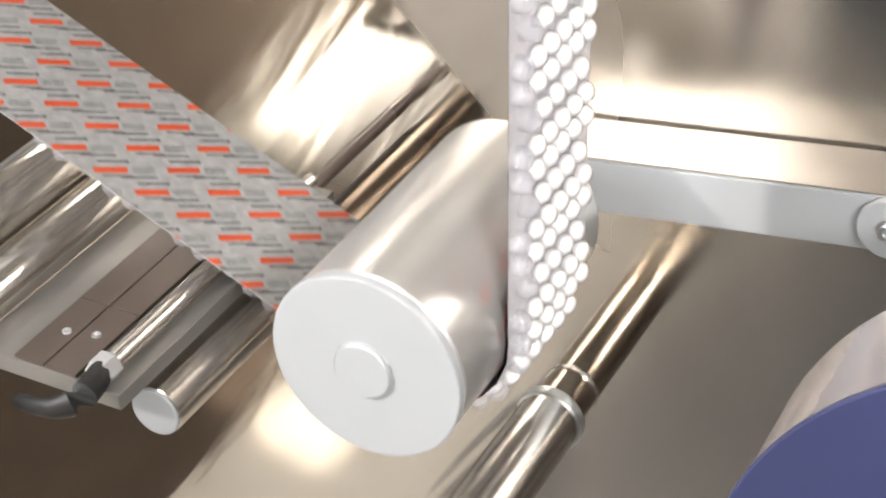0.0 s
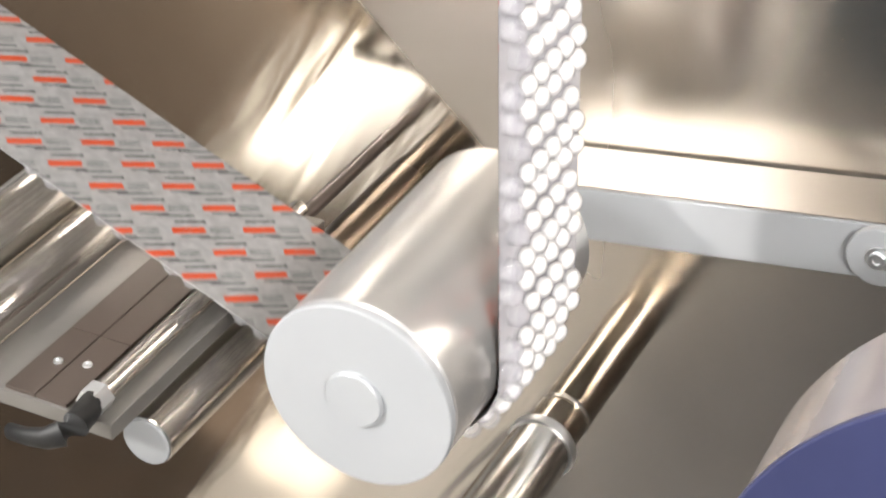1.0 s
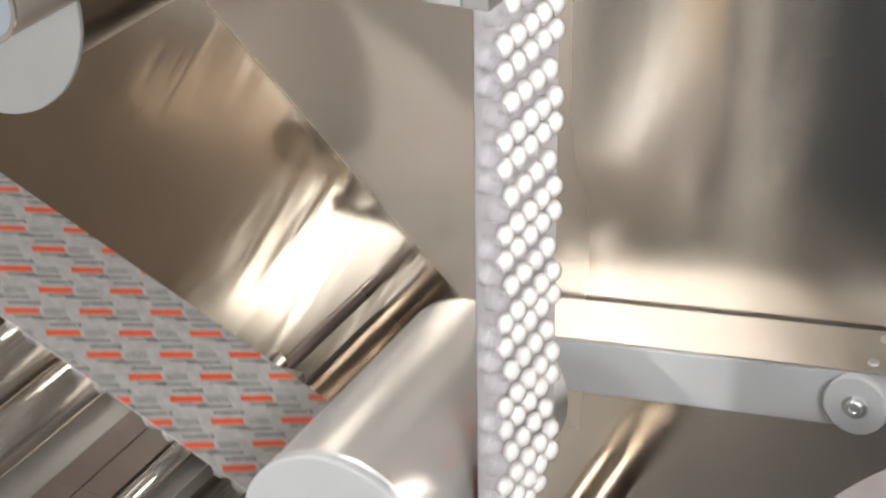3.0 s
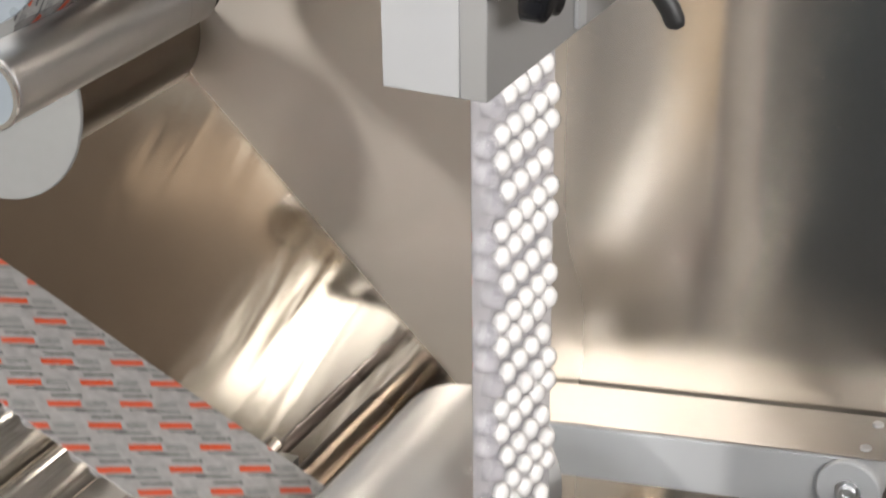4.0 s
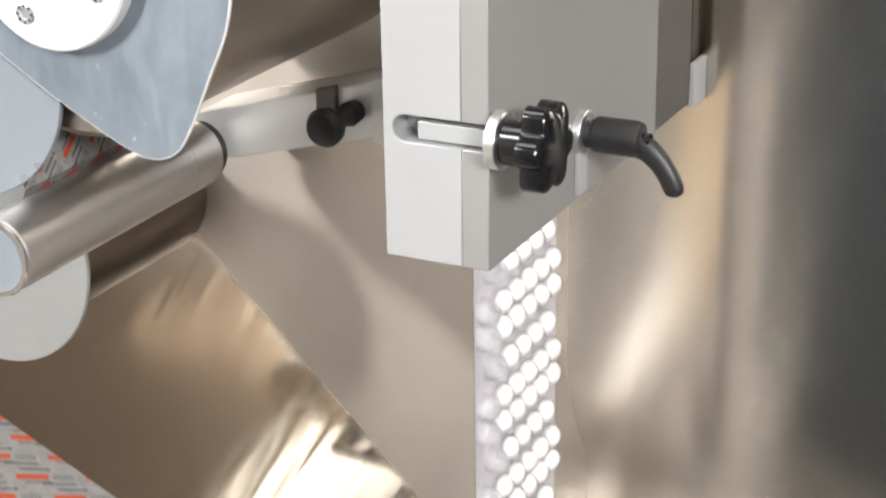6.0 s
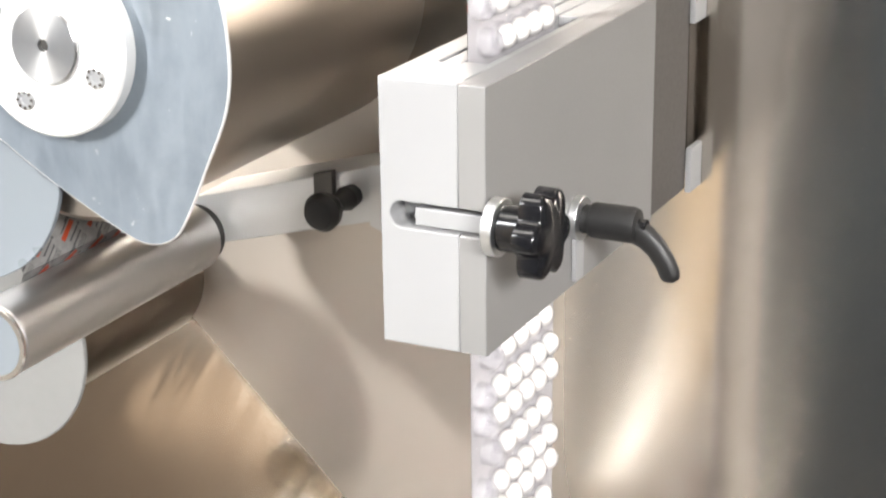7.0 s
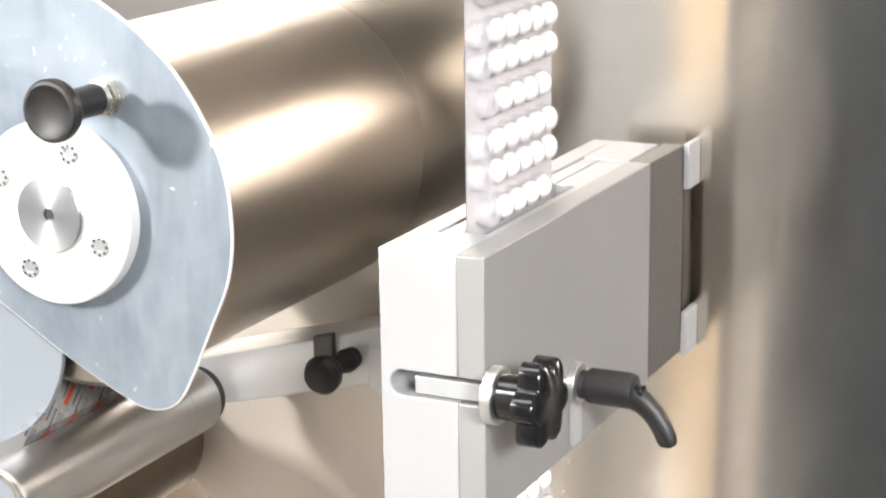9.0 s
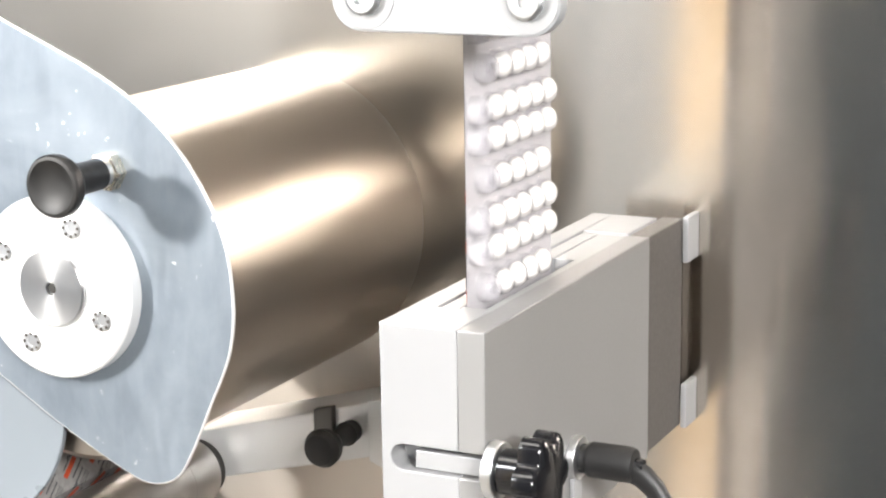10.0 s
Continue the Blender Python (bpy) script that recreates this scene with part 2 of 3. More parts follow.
M_WHITESLAB = plain("white_slab", rgb(0.82, 0.80, 0.76), 0.45, vary=0.04, scale=40)
M_BROWNPATCH = plain("brown_floor_patch", rgb(0.04, 0.025, 0.014), 0.92, vary=0.3, scale=30)
M_TANPATCH = plain("tan_floor_patch", rgb(0.12, 0.085, 0.055), 0.9, vary=0.4, scale=30)
M_GREYPATCH = plain("grey_floor_patch", rgb(0.065, 0.065, 0.068), 0.6, vary=0.3, scale=30)
M_MATTE = plain("matt_grey_roller", rgb(0.24, 0.24, 0.235), 0.5, metallic=0.3, vary=0.06)
M_NEARBLACK = plain("dark_gap", rgb(0.02, 0.018, 0.016), 0.6)
M_BRASS = metal("brass_nut", rgb(0.72, 0.66, 0.55), rgb(0.6, 0.54, 0.44), 0.25, bump=0.03)
M_FLOOR = plain("pale_floor", rgb(0.38, 0.35, 0.31), 0.5, vary=0.15, scale=40)
M_ROOM = plain("grey_room_wall", rgb(0.40, 0.42, 0.45), 0.7, vary=0.1, scale=30)
M_PILLAR = plain("tan_pillar_paint", rgb(0.85, 0.70, 0.52), 0.6, vary=0.08, scale=30)
M_CABINET = plain("grey_cabinet_paint", rgb(0.046, 0.066, 0.088), 0.5, vary=0.1, scale=30)
M_PALEBOX = plain("pale_box_paint", rgb(0.30, 0.31, 0.33), 0.5, vary=0.1, scale=30)
M_CEIL = plain("ceiling_paint", rgb(0.75, 0.75, 0.74), 0.8, vary=0.05, scale=30)


def lamp_glow():
    n = Nodes("lamp_diffuser")
    return n.set(Base_Color=rgb(0.9, 0.9, 0.9), Emission_Color=rgb(1, 0.96, 0.9), Emission_Strength=6.0)


M_GLOW = lamp_glow()


# ---- building helpers ----
def origin_of(ob):
    p = Vector((0, 0, 0))
    while ob is not None:
        p += ob.location
        ob = ob.parent
    return p


def mesh_from(bm, name, mat, smooth=20):
    bmesh.ops.recalc_face_normals(bm, faces=bm.faces)
    limit = radians(smooth)
    for f in bm.faces:
        f.smooth = True
    for e in bm.edges:
        if len(e.link_faces) == 2 and e.calc_face_angle(0) > limit:
            e.smooth = False
    me = bpy.data.meshes.new(name)
    bm.to_mesh(me)
    bm.free()
    me.materials.append(mat)
    return me


def part(name, bm, mat, parent, label="", origin=None, smooth=20):
    """Links a bmesh, given in world places, as one mesh object under a thing or a part."""
    base = origin_of(parent)
    at = Vector(origin) if origin is not None else base
    bmesh.ops.translate(bm, verts=bm.verts, vec=-at)
    ob = new(name, mesh_from(bm, name, mat, smooth))
    ob.parent = parent
    ob.location = at - base
    if label:
        ob["label"] = label
    return ob


def thing(name, at, label, category, group="", kind=""):
    ob = new(name)
    ob.location = at
    ob.empty_display_size = 0.02
    return tagged(ob, label, category, group, kind)


def solid(name, bm, mat, label, category, kind="", at=(0, 0, 0), group=""):
    """A thing of one mesh."""
    bmesh.ops.translate(bm, verts=bm.verts, vec=-Vector(at))
    ob = new(name, mesh_from(bm, name, mat))
    ob.location = at
    return tagged(ob, label, category, group, kind)


def bevel(bm, width, segments=2, angle=30):
    edges = [e for e in bm.edges if len(e.link_faces) == 2 and e.calc_face_angle(0) > radians(angle)]
    if edges and width > 0:
        bmesh.ops.bevel(bm, geom=edges, offset=width, segments=segments, profile=0.5, affect="EDGES", clamp_overlap=True)
    return bm


def box(x0, x1, y0, y1, z0, z1, width=0.0008, bm=None):
    own = bmesh.new()
    bmesh.ops.create_cube(own, size=1.0)
    for v in own.verts:
        v.co = Vector(((x0 + x1) / 2 + v.co.x * (x1 - x0), (y0 + y1) / 2 + v.co.y * (y1 - y0), (z0 + z1) / 2 + v.co.z * (z1 - z0)))
    bevel(own, width)
    return join(bm, own)


def join(bm, own):
    if bm is None:
        return own
    me = bpy.data.meshes.new("tmp")
    own.to_mesh(me)
    own.free()
    bm.from_mesh(me)
    bpy.data.meshes.remove(me)
    return bm


AXES = {"y": lambda a, b, h: (a, h, b), "x": lambda a, b, h: (h, a, b), "z": lambda a, b, h: (a, b, h)}


def lathe(profile, centre, axis="y", seg=64, bm=None):
    """Turns (height, radius) pairs round an axis; height counts from the centre."""
    own = bmesh.new()
    put = AXES[axis]
    rings = []
    for h, r in profile:
        if r < 1e-6:
            rings.append([own.verts.new(put(0, 0, h))])
        else:
            rings.append([own.verts.new(put(r * math.cos(2 * math.pi * k / seg), r * math.sin(2 * math.pi * k / seg), h)) for k in range(seg)])
    for a, b in zip(rings, rings[1:]):
        for k in range(seg):
            j = (k + 1) % seg
            if len(a) == 1 and len(b) > 1:
                own.faces.new((a[0], b[k], b[j]))
            elif len(b) == 1 and len(a) > 1:
                own.faces.new((a[k], a[j], b[0]))
            elif len(a) > 1:
                own.faces.new((a[k], a[j], b[j], b[k]))
    bmesh.ops.translate(own, verts=own.verts, vec=Vector(centre))
    return join(bm, own)


def rod(centre, r, h0, h1, axis="y", edge=0.0008, seg=48, bm=None):
    """A closed round bar with softened rims."""
    e = min(edge, r / 3, (h1 - h0) / 3)
    return lathe([(h0, 0), (h0, r - e), (h0 + e * 0.3, r - e * 0.3), (h0 + e, r), (h1 - e, r), (h1 - e * 0.3, r - e * 0.3), (h1, r - e), (h1, 0)], centre, axis, seg, bm)


def prism(outline, h0, h1, axis="y", width=0.0006, bm=None):
    own = bmesh.new()
    put = AXES[axis]
    a = [own.verts.new(put(p, q, h0)) for p, q in outline]
    b = [own.verts.new(put(p, q, h1)) for p, q in outline]
    own.faces.new(a)
    own.faces.new(list(reversed(b)))
    for k in range(len(a)):
        j = (k + 1) % len(a)
        own.faces.new((a[k], b[k], b[j], a[j]))
    bmesh.ops.recalc_face_normals(own, faces=own.faces)
    bevel(own, width, 2, 50)
    return join(bm, own)


def smooth_loop(points, steps=6):
    """A closed rounded curve through the points."""
    out = []
    k = len(points)
    for i in range(k):
        p0, p1, p2, p3 = (Vector((*points[(i + j - 1) % k], 0)) for j in range(4))
        for s in range(steps):
            t = s / steps
            q = 0.5 * ((2 * p1) + (p2 - p0) * t + (2 * p0 - 5 * p1 + 4 * p2 - p3) * t * t + (3 * p1 - p0 - 3 * p2 + p3) * t ** 3)
            out.append((q.x, q.y))
    return out


def obround(cx, cz, half, r, seg=10):
    """Outline of a bar with round ends, along the first axis."""
    pts = [(cx + half + r * math.cos(a), cz + r * math.sin(a)) for a in (math.pi * (k / seg - 0.5) for k in range(seg + 1))]
    return pts + [(cx - half + r * math.cos(a), cz + r * math.sin(a)) for a in (math.pi * (k / seg + 0.5) for k in range(seg + 1))]


def screw_head(at, r, axis_sign=-1, parent=None, depth=0.003, name="screw"):
    """Socket screw with a hexagon recess, facing the room."""
    y = at[1]
    prof = [(0, r), (-depth * 0.7, r), (-depth, r * 0.85), (-depth, r * 0.5), (-depth * 0.4, r * 0.45), (-depth * 0.4, 0)]
    return part(name, lathe(prof, at, "y", 12), M_ZINC, parent)


# ---- the large structure ----
WALL_Y = 0.33
FLOOR_Z = -1.2
solid("wall_machine", box(-1.9, 1.3, WALL_Y, WALL_Y + 0.02, FLOOR_Z, 0.95, 0.001), M_WALL, "polished stainless steel machine back panel", "wall", "structure", (0, WALL_Y, 0))
# Room shell out of view, added to close off the sky and fill reflections.
solid("floor", box(-3.2, 3.0, -3.2, 1.4, FLOOR_Z - 0.1, FLOOR_Z, 0), M_FLOOR, "pale smooth workshop floor", "floor", "structure")
solid("ceiling", box(-3.2, 3.0, -3.2, 1.4, 1.8, 1.9, 0), M_CEIL, "white workshop ceiling", "ceiling", "structure")
solid("wall_south", box(-3.2, 3.0, -3.3, -3.2, FLOOR_Z, 1.8, 0), M_ROOM, "grey workshop wall", "wall", "structure")
solid("wall_north", box(-3.2, 3.0, 1.4, 1.5, FLOOR_Z, 1.8, 0), M_ROOM, "grey workshop wall", "wall", "structure")


def wall_with_openings(name, x0, x1, y0, y1, z0, z1, holes, mat):
    """A wall across x with openings (y0, y1, z0, z1) right through it."""
    ys = sorted({y0, y1, *(v for h in holes for v in h[:2])})
    zs = sorted({z0, z1, *(v for h in holes for v in h[2:])})
    bm = None
    for a, b in zip(ys, ys[1:]):
        for c, d in zip(zs, zs[1:]):
            if not any(h[0] <= a and b <= h[1] and h[2] <= c and d <= h[3] for h in holes):
                bm = box(x0, x1, a, b, c, d, 0, bm)
    return solid(name, bm, mat, "unseen grey wall with openings added to throw sun patches", "wall", "structure")


# Openings added to shape sun patches on the floor for the panel's reflection.
SUN_OPENINGS = ((-0.86, -0.68, 1.24, 1.50), (-2.14, -1.70, 0.27, 0.90), (-3.05, -2.45, 0.30, 0.95), (-1.75, -1.20, 0.92, 1.14), (-2.30, -1.62, 1.16, 1.38))
wall_with_openings("wall_west", -3.24, -3.2, -3.2, 1.4, FLOOR_Z, 1.8, SUN_OPENINGS, M_ROOM)
solid("wall_east", box(3.0, 3.1, -3.2, 1.4, FLOOR_Z, 1.8, 0), M_ROOM, "grey workshop wall", "wall", "structure")

# ---- the sealed web: path and timing ----
STEP = 0.0590
PERIOD = 0.5
RW = 0.0668
AX, AZ0 = -0.102, -0.360
XS = AX + RW + 0.002
QX, QZ = -0.585, -0.211
PIVOT = (0.143, 0.268, -0.3487)
BAR_END = (-0.117, -0.383)
ARM_R = math.hypot(AX - PIVOT[0], AZ0 - PIVOT[2])


def fed(t):
    return STEP * t / PERIOD


def pulled(t):
    k, r = divmod(t + 1e-6, PERIOD)
    f = min(max((r - 2 / 30) / (3 / 30), 0), 1)
    return STEP * (k + f * f * (3 - 2 * f))


def contact(az):
    """Length of the sloping run and angle at which it meets the roller."""
    dx, dz = AX - QX, az - QZ
    d = math.hypot(dx, dz)
    run = math.sqrt(d * d - RW * RW)
    slope = math.atan2(dz, dx) - math.asin(RW / d)
    return run, slope


def path_length(az):
    run, slope = contact(az)
    return run + RW * (math.pi / 2 - slope) - az


LENGTH0 = path_length(AZ0)


def roller_height(t):
    want = LENGTH0 + fed(t) - pulled(t)
    lo, hi = AZ0 - 0.1, AZ0 + 0.1
    for _ in range(40):
        mid = (lo + hi) / 2
        if path_length(mid) > want:
            lo = mid
        else:
            hi = mid
    return (lo + hi) / 2


TOP_Z, TOP_R = 0.52, 0.07
Y_MID = 0.1085
WEB_W = 0.115


def web_pose(m, t, az):
    """Pose of a web piece; its x is the outward side, its z the way that it runs."""
    run, slope = contact(az)
    q = m + fed(t)
    z = m - LENGTH0 + pulled(t)
    if q <= run:
        x, zz, turn = QX + q * math.cos(slope), QZ + q * math.sin(slope), slope
    elif z >= az:
        x, zz, turn = XS, z, math.pi / 2
        over = z - TOP_Z
        if over > 0:
            a = min(over / TOP_R, math.pi / 2)
            rest = max(over - TOP_R * math.pi / 2, 0)
            x = XS - TOP_R + TOP_R * math.cos(a) - rest
            zz = TOP_Z + TOP_R * math.sin(a)
            turn = math.pi / 2 + a
    else:
        a, b = q - run, az - z
        turn = slope + (math.pi / 2 - slope) * a / (a + b)
        x, zz = AX + RW * math.sin(turn) + 0.002 * max(0, math.sin(turn)), az - RW * math.cos(turn)
    along = Vector((math.cos(turn), 0, math.sin(turn)))
    out = Vector((math.sin(turn), 0, -math.cos(turn)))
    side = along.cross(out)
    rot = Matrix((out, side, along)).transposed().to_4x4()
    return Matrix.Translation((x, Y_MID, zz)) @ rot


PIECE = STEP / 3
OUT_ROW = [(-2.5 + k) * 0.0175 - 0.0045 for k in range(6)]
IN_ROW = [(-2 + k) * 0.0175 - 0.0045 for k in range(5)]


def pocket_sheet(rows, shift):
    """Flat film with tall round pockets standing out of it."""
    bm = bmesh.new()
    w, h = WEB_W / 2, PIECE / 2 + 0.0001
    vs = [bm.verts.new((0, sy, sz)) for sy, sz in ((-w, -h), (w, -h), (w, h), (-w, h))]
    bm.faces.new(vs)
    prof = [(0.0, 0.0082), (0.0008, 0.0078), (0.0050, 0.0076), (0.0082, 0.0063), (0.0103, 0.0038), (0.0109, 0.0)]
    for y in rows:
        lathe([(a + 0.0001, r) for a, r in prof], (0, y, shift), "x", 20, bm)
    return mesh_from(bm, "blister_segment", M_FILM, 50)


def foil_sheet(m):
    """The lidding foil of one piece; it carries the run of the print along the whole web."""
    bm = bmesh.new()
    w, h = WEB_W / 2, PIECE / 2 + 0.0001
    layer = bm.loops.layers.uv.new("print")
    nx, nz = 12, 2
    grid = [[bm.verts.new((-0.0006, -w + 2 * w * i / nx, -h + 2 * h * j / nz)) for i in range(nx + 1)] for j in range(nz + 1)]
    for j in range(nz):
        for i in range(nx):
            f = bm.faces.new((grid[j][i], grid[j][i + 1], grid[j + 1][i + 1], grid[j + 1][i]))
            for lp in f.loops:
                lp[layer].uv = (5.0 + m + lp.vert.co.z + PRINT_S, lp.vert.co.y + Y_MID + PRINT_Y)
    vs = [bm.verts.new((-0.0002, sy, sz)) for sy, sz in ((-w, -h), (w, -h), (w, h), (-w, h))]
    bm.faces.new(vs).material_index = 1
    me = bpy.data.meshes.new("lidding_foil")
    bm.to_mesh(me)
    bm.free()
    me.materials.append(M_FOIL)
    me.materials.append(M_FOILFRONT)
    return me


PRINT_S, PRINT_Y = 0.0160, 0.0137
TIMES = sorted({round(k * 15 + o) / 30 for k in range(20) for o in (0, 2, 3, 4, 5, 8, 12)} | {10.0})
AZ = {t: roller_height(t) for t in TIMES}


def tablet_mesh():
    prof = [(0.0052 - 0.0050 * math.cos(math.pi * k / 10), 0.0071 * math.sin(math.pi * k / 10)) for k in range(11)]
    return mesh_from(lathe([(max(h, 0.0004), r) for h, r in prof], (0, 0, 0), "x", 20), "tablet", M_TABLET, 60)


def blister_web():
    web = thing("blister_web", (0, 0, 0), "sealed blister web, white tablets in clear pockets, printed foil back", "blister strip")
    sheets = [pocket_sheet(OUT_ROW, -0.0016), pocket_sheet(IN_ROW, 0.0), pocket_sheet(OUT_ROW, 0.0016)]
    tablet = tablet_mesh()
    pieces = []
    # phase: a short row stands at this height whenever the web dwells
    first = LENGTH0 + WEB_PHASE
    lowest = -fed(10.0) - 0.02
    highest = LENGTH0 + 0.62
    k = math.floor((lowest - first) / PIECE)
    while first + k * PIECE < highest:
        m = first + k * PIECE
        kind = (k + 1) % 3
        row = new("blister_segment", sheets[kind])
        row.parent = web
        foil = new("lidding_foil", foil_sheet(m))
        foil.parent = row
        ys = IN_ROW if kind == 1 else OUT_ROW
        for y in ys[1:]:
            t = new("tablet", tablet)
            t.parent = row
            t.location = (0.0002, y, (-0.0016, 0.0, 0.0016)[kind])
        pieces.append((row, m))
        k += 1
    return pieces


WEB_PHASE = -0.089
WEB = blister_web()


# ---- dancer arm with its roller ----
def dancer():
    px, py, pz = PIVOT
    arm = thing("dancer_arm", PIVOT, "pale grey swing arm carrying a brushed steel roller", "machine arm")
    long = math.hypot(BAR_END[0] - px, BAR_END[1] - pz)
    ax, az = (BAR_END[0] - px) / long, (BAR_END[1] - pz) / long

    def along(d, up):
        return (px + ax * d + az * up, pz + az * d - ax * up)

    half = 0.0210
    pts = [along(long, half)]
    pts += [along(long + half * math.sin(a), half * math.cos(a)) for a in (math.pi * k / 10 for k in range(1, 10))]
    pts += [along(long, -half), along(0.0, -half)]
    pts += [along(-half * math.sin(a), -half * math.cos(a)) for a in (math.pi * k / 10 for k in range(1, 10))]
    pts += [along(0.0, half)]
    part("arm_bar", prism(pts, py, py + 0.057, "y", 0.0012), M_CAP, arm, "pale grey painted bar")
    top = [along(long, half + 0.0002), along(-0.04, half + 0.0002), along(-0.04, half + 0.0016), along(long, half + 0.0016)]
    part("top_plate", prism(top, py + 0.0015, py + 0.0585, "y", 0.0004), M_TOP, arm, "satin steel plate along the top")
    part("pivot_boss", rod((px, py, pz), 0.0222, -0.007, 0.0, "y", 0.0015), M_CAP, arm)
    part("pivot_bushing", rod((px + 0.002, py + 0.0572, pz), 0.016, 0.0, 0.0045, "y"), M_NEARBLACK, arm)
    part("washer", rod((px, py - 0.007, pz), 0.0088, -0.0015, 0.0, "y", 0.0005, 24), M_ZINC, arm)
    screw_head((px, py - 0.0085, pz), 0.0060, parent=arm)
    for dy in (0.013, 0.046):
        part("dowel", rod((px + 0.005, py + dy, along(-0.005, half)[1] + 0.001), 0.004, 0.0, 0.003, "z", 0.001, 16), M_ZINC, arm)
    part("spindle", rod((AX, 0.2096, AZ0), 0.012, 0.0, 0.0594, "y", 0.001, 32), M_TUBE, arm)
    # roller: a turned shell with rims, an end cap and a hub
    roller = part("roller", lathe([(0.004, 0.0), (0.004, 0.0635), (0.006, 0.0648), (0.18, 0.0648), (0.203, 0.0648), (0.205, 0.06), (0.205, 0.0)],
                                  (AX, -0.004, AZ0), "y", 128), M_ROLLER, arm, "brushed steel cylinder", origin=(AX, -0.004, AZ0))
    part("end_cap", rod((AX, -0.004, AZ0), 0.0655, -0.004, 0.003, "y", 0.0012, 128), M_CAP, roller, "pale grey round end cap")
    part("hub", lathe([(0, 0), (0, 0.0195), (-0.0025, 0.0195), (-0.0035, 0.0185), (-0.0035, 0.0)][1:], (AX, -0.008, AZ0), "y", 48), M_CAP, roller)
    part("rear_flange", rod((AX, 0.2015, AZ0), 0.045, 0.0, 0.008, "y", 0.001, 64), M_TUBE, arm)
    return arm, roller


DANCER, DANCER_ROLLER = dancer()


# ---- guide block on the web ----
def guide_block():
    blk = thing("guide_block", (-0.03, 0.15, 0), "satin anodised aluminium guide block around the blister web", "guide block")
    h = 0.142
    xl, xm, xr = -0.0595, -0.0152, 0.0
    zs0, zs1, cx = 0.0637, 0.0777, -0.047
    rr = (zs1 - zs0) / 2
    arc = [(cx + rr * math.cos(a), 0.0707 + rr * math.sin(a)) for a in (math.pi * (1.5 - k / 12) for k in range(13))]
    front = prism([(xl, 0), (xm - 0.0002, 0), (xm - 0.0002, zs0)] + arc + [(xm - 0.0002, zs1), (xm - 0.0002, h), (xl, h)], 0, 0.040, "y", 0.0008)
    box(xl, -0.0455, 0.0402, 0.300, 0, h, 0.0006, front)
    box(-0.0455, xm - 0.0002, 0.247, 0.300, 0, h, 0.0006, front)
    box(-0.056, xm - 0.001, 0.016, 0.039, zs0 - 0.003, zs1 + 0.003, 0, front)
    part("body", front, M_ALU, blk)
    cover = prism([(0, 0), (0.243, 0), (0.243, h), (0, h), (0, zs1), (0.018, zs1), (0.018, zs0), (0, zs0)], xm - 0.0001, xr, "x", 0.0008)
    part("cover_plate", cover, M_COVER, blk, "aluminium side plate, toned down for its shaded side")
    part("rear_plate", box(xm + 0.0002, xr - 0.0012, 0.2434, 0.3090, 0.002, h - 0.001, 0.0009), M_ALUDARK, blk, "darker rear side plate")
    for z0 in (0.112, 0.0):
        part("clip", box(-0.0008, 0.0032, 0.307, 0.3296, z0, z0 + 0.03, 0.0008), M_ALU, blk)
    part("mounting_foot", box(-0.05, -0.008, 0.302, 0.3295, 0.01, 0.13, 0.001), M_ALUDARK, blk)
    # grooves along the top opening
    part("insert", box(-0.0452, -0.0348, 0.0412, 0.2462, h - 0.03, h - 0.0012, 0.0004), M_ALU, blk)
    part("insert", box(-0.0212, -0.0156, 0.0412, 0.2462, h - 0.03, h - 0.0012, 0.0004), M_ALU, blk)
    part("insert", box(-0.0346, -0.0214, 0.1740, 0.2462, h - 0.03, h - 0.0016, 0.0004), M_ALU, blk)
    part("insert", box(-0.0346, -0.0214, 0.0412, 0.0495, h - 0.03, h - 0.0014, 0.0004), M_ALU, blk)
    # slot with its threaded stud
    part("slide_bar", box(-0.0415, 0.006, 0.0035, 0.0135, zs0 + 0.0012, zs1 - 0.0035, 0.0004), M_ALU, blk, "flat bright sliding bar")
    star_knob(blk)
    clamp_lever(blk)
    return blk


def star_knob(blk):
    at = (0.006, 0.002, 0.0705)
    part("washer", rod(at, 0.0150, -0.004, 0.0025, "x", 0.0008, 40), M_ZINC, blk)
    part("collar", rod(at, 0.0118, 0.0025, 0.0175, "x", 0.0008, 40), M_BLACK, blk, "black collar")
    # six broad rounded lobes, slightly domed face
    n = 96
    ring = []
    for k in range(n):
        a = 2 * math.pi * k / n
        ring.append((a, 0.0213 + 0.0028 * math.cos(6 * a + 0.5) - 0.0004 * math.cos(12 * a + 1.0)))
    bm = bmesh.new()
    prof = [(0.0163, 0.50), (0.0165, 0.94), (0.0172, 1.0), (0.0270, 1.0), (0.0285, 0.975), (0.0299, 0.88), (0.0311, 0.70), (0.0319, 0.45), (0.0322, 0.12)]
    loops = []
    for h, s in prof:
        loops.append([bm.verts.new((at[0] + h, at[1] + r * s * math.cos(a), at[2] + r * s * math.sin(a))) for a, r in ring])
    for p, q in zip(loops, loops[1:]):
        for k in range(n):
            bm.faces.new((p[k], p[(k + 1) % n], q[(k + 1) % n], q[k]))
    bm.faces.new(loops[0])
    bm.faces.new(list(reversed(loops[-1])))
    part("star_knob", bm, M_BLACK, blk, "glossy black star-shaped hand knob", smooth=50)


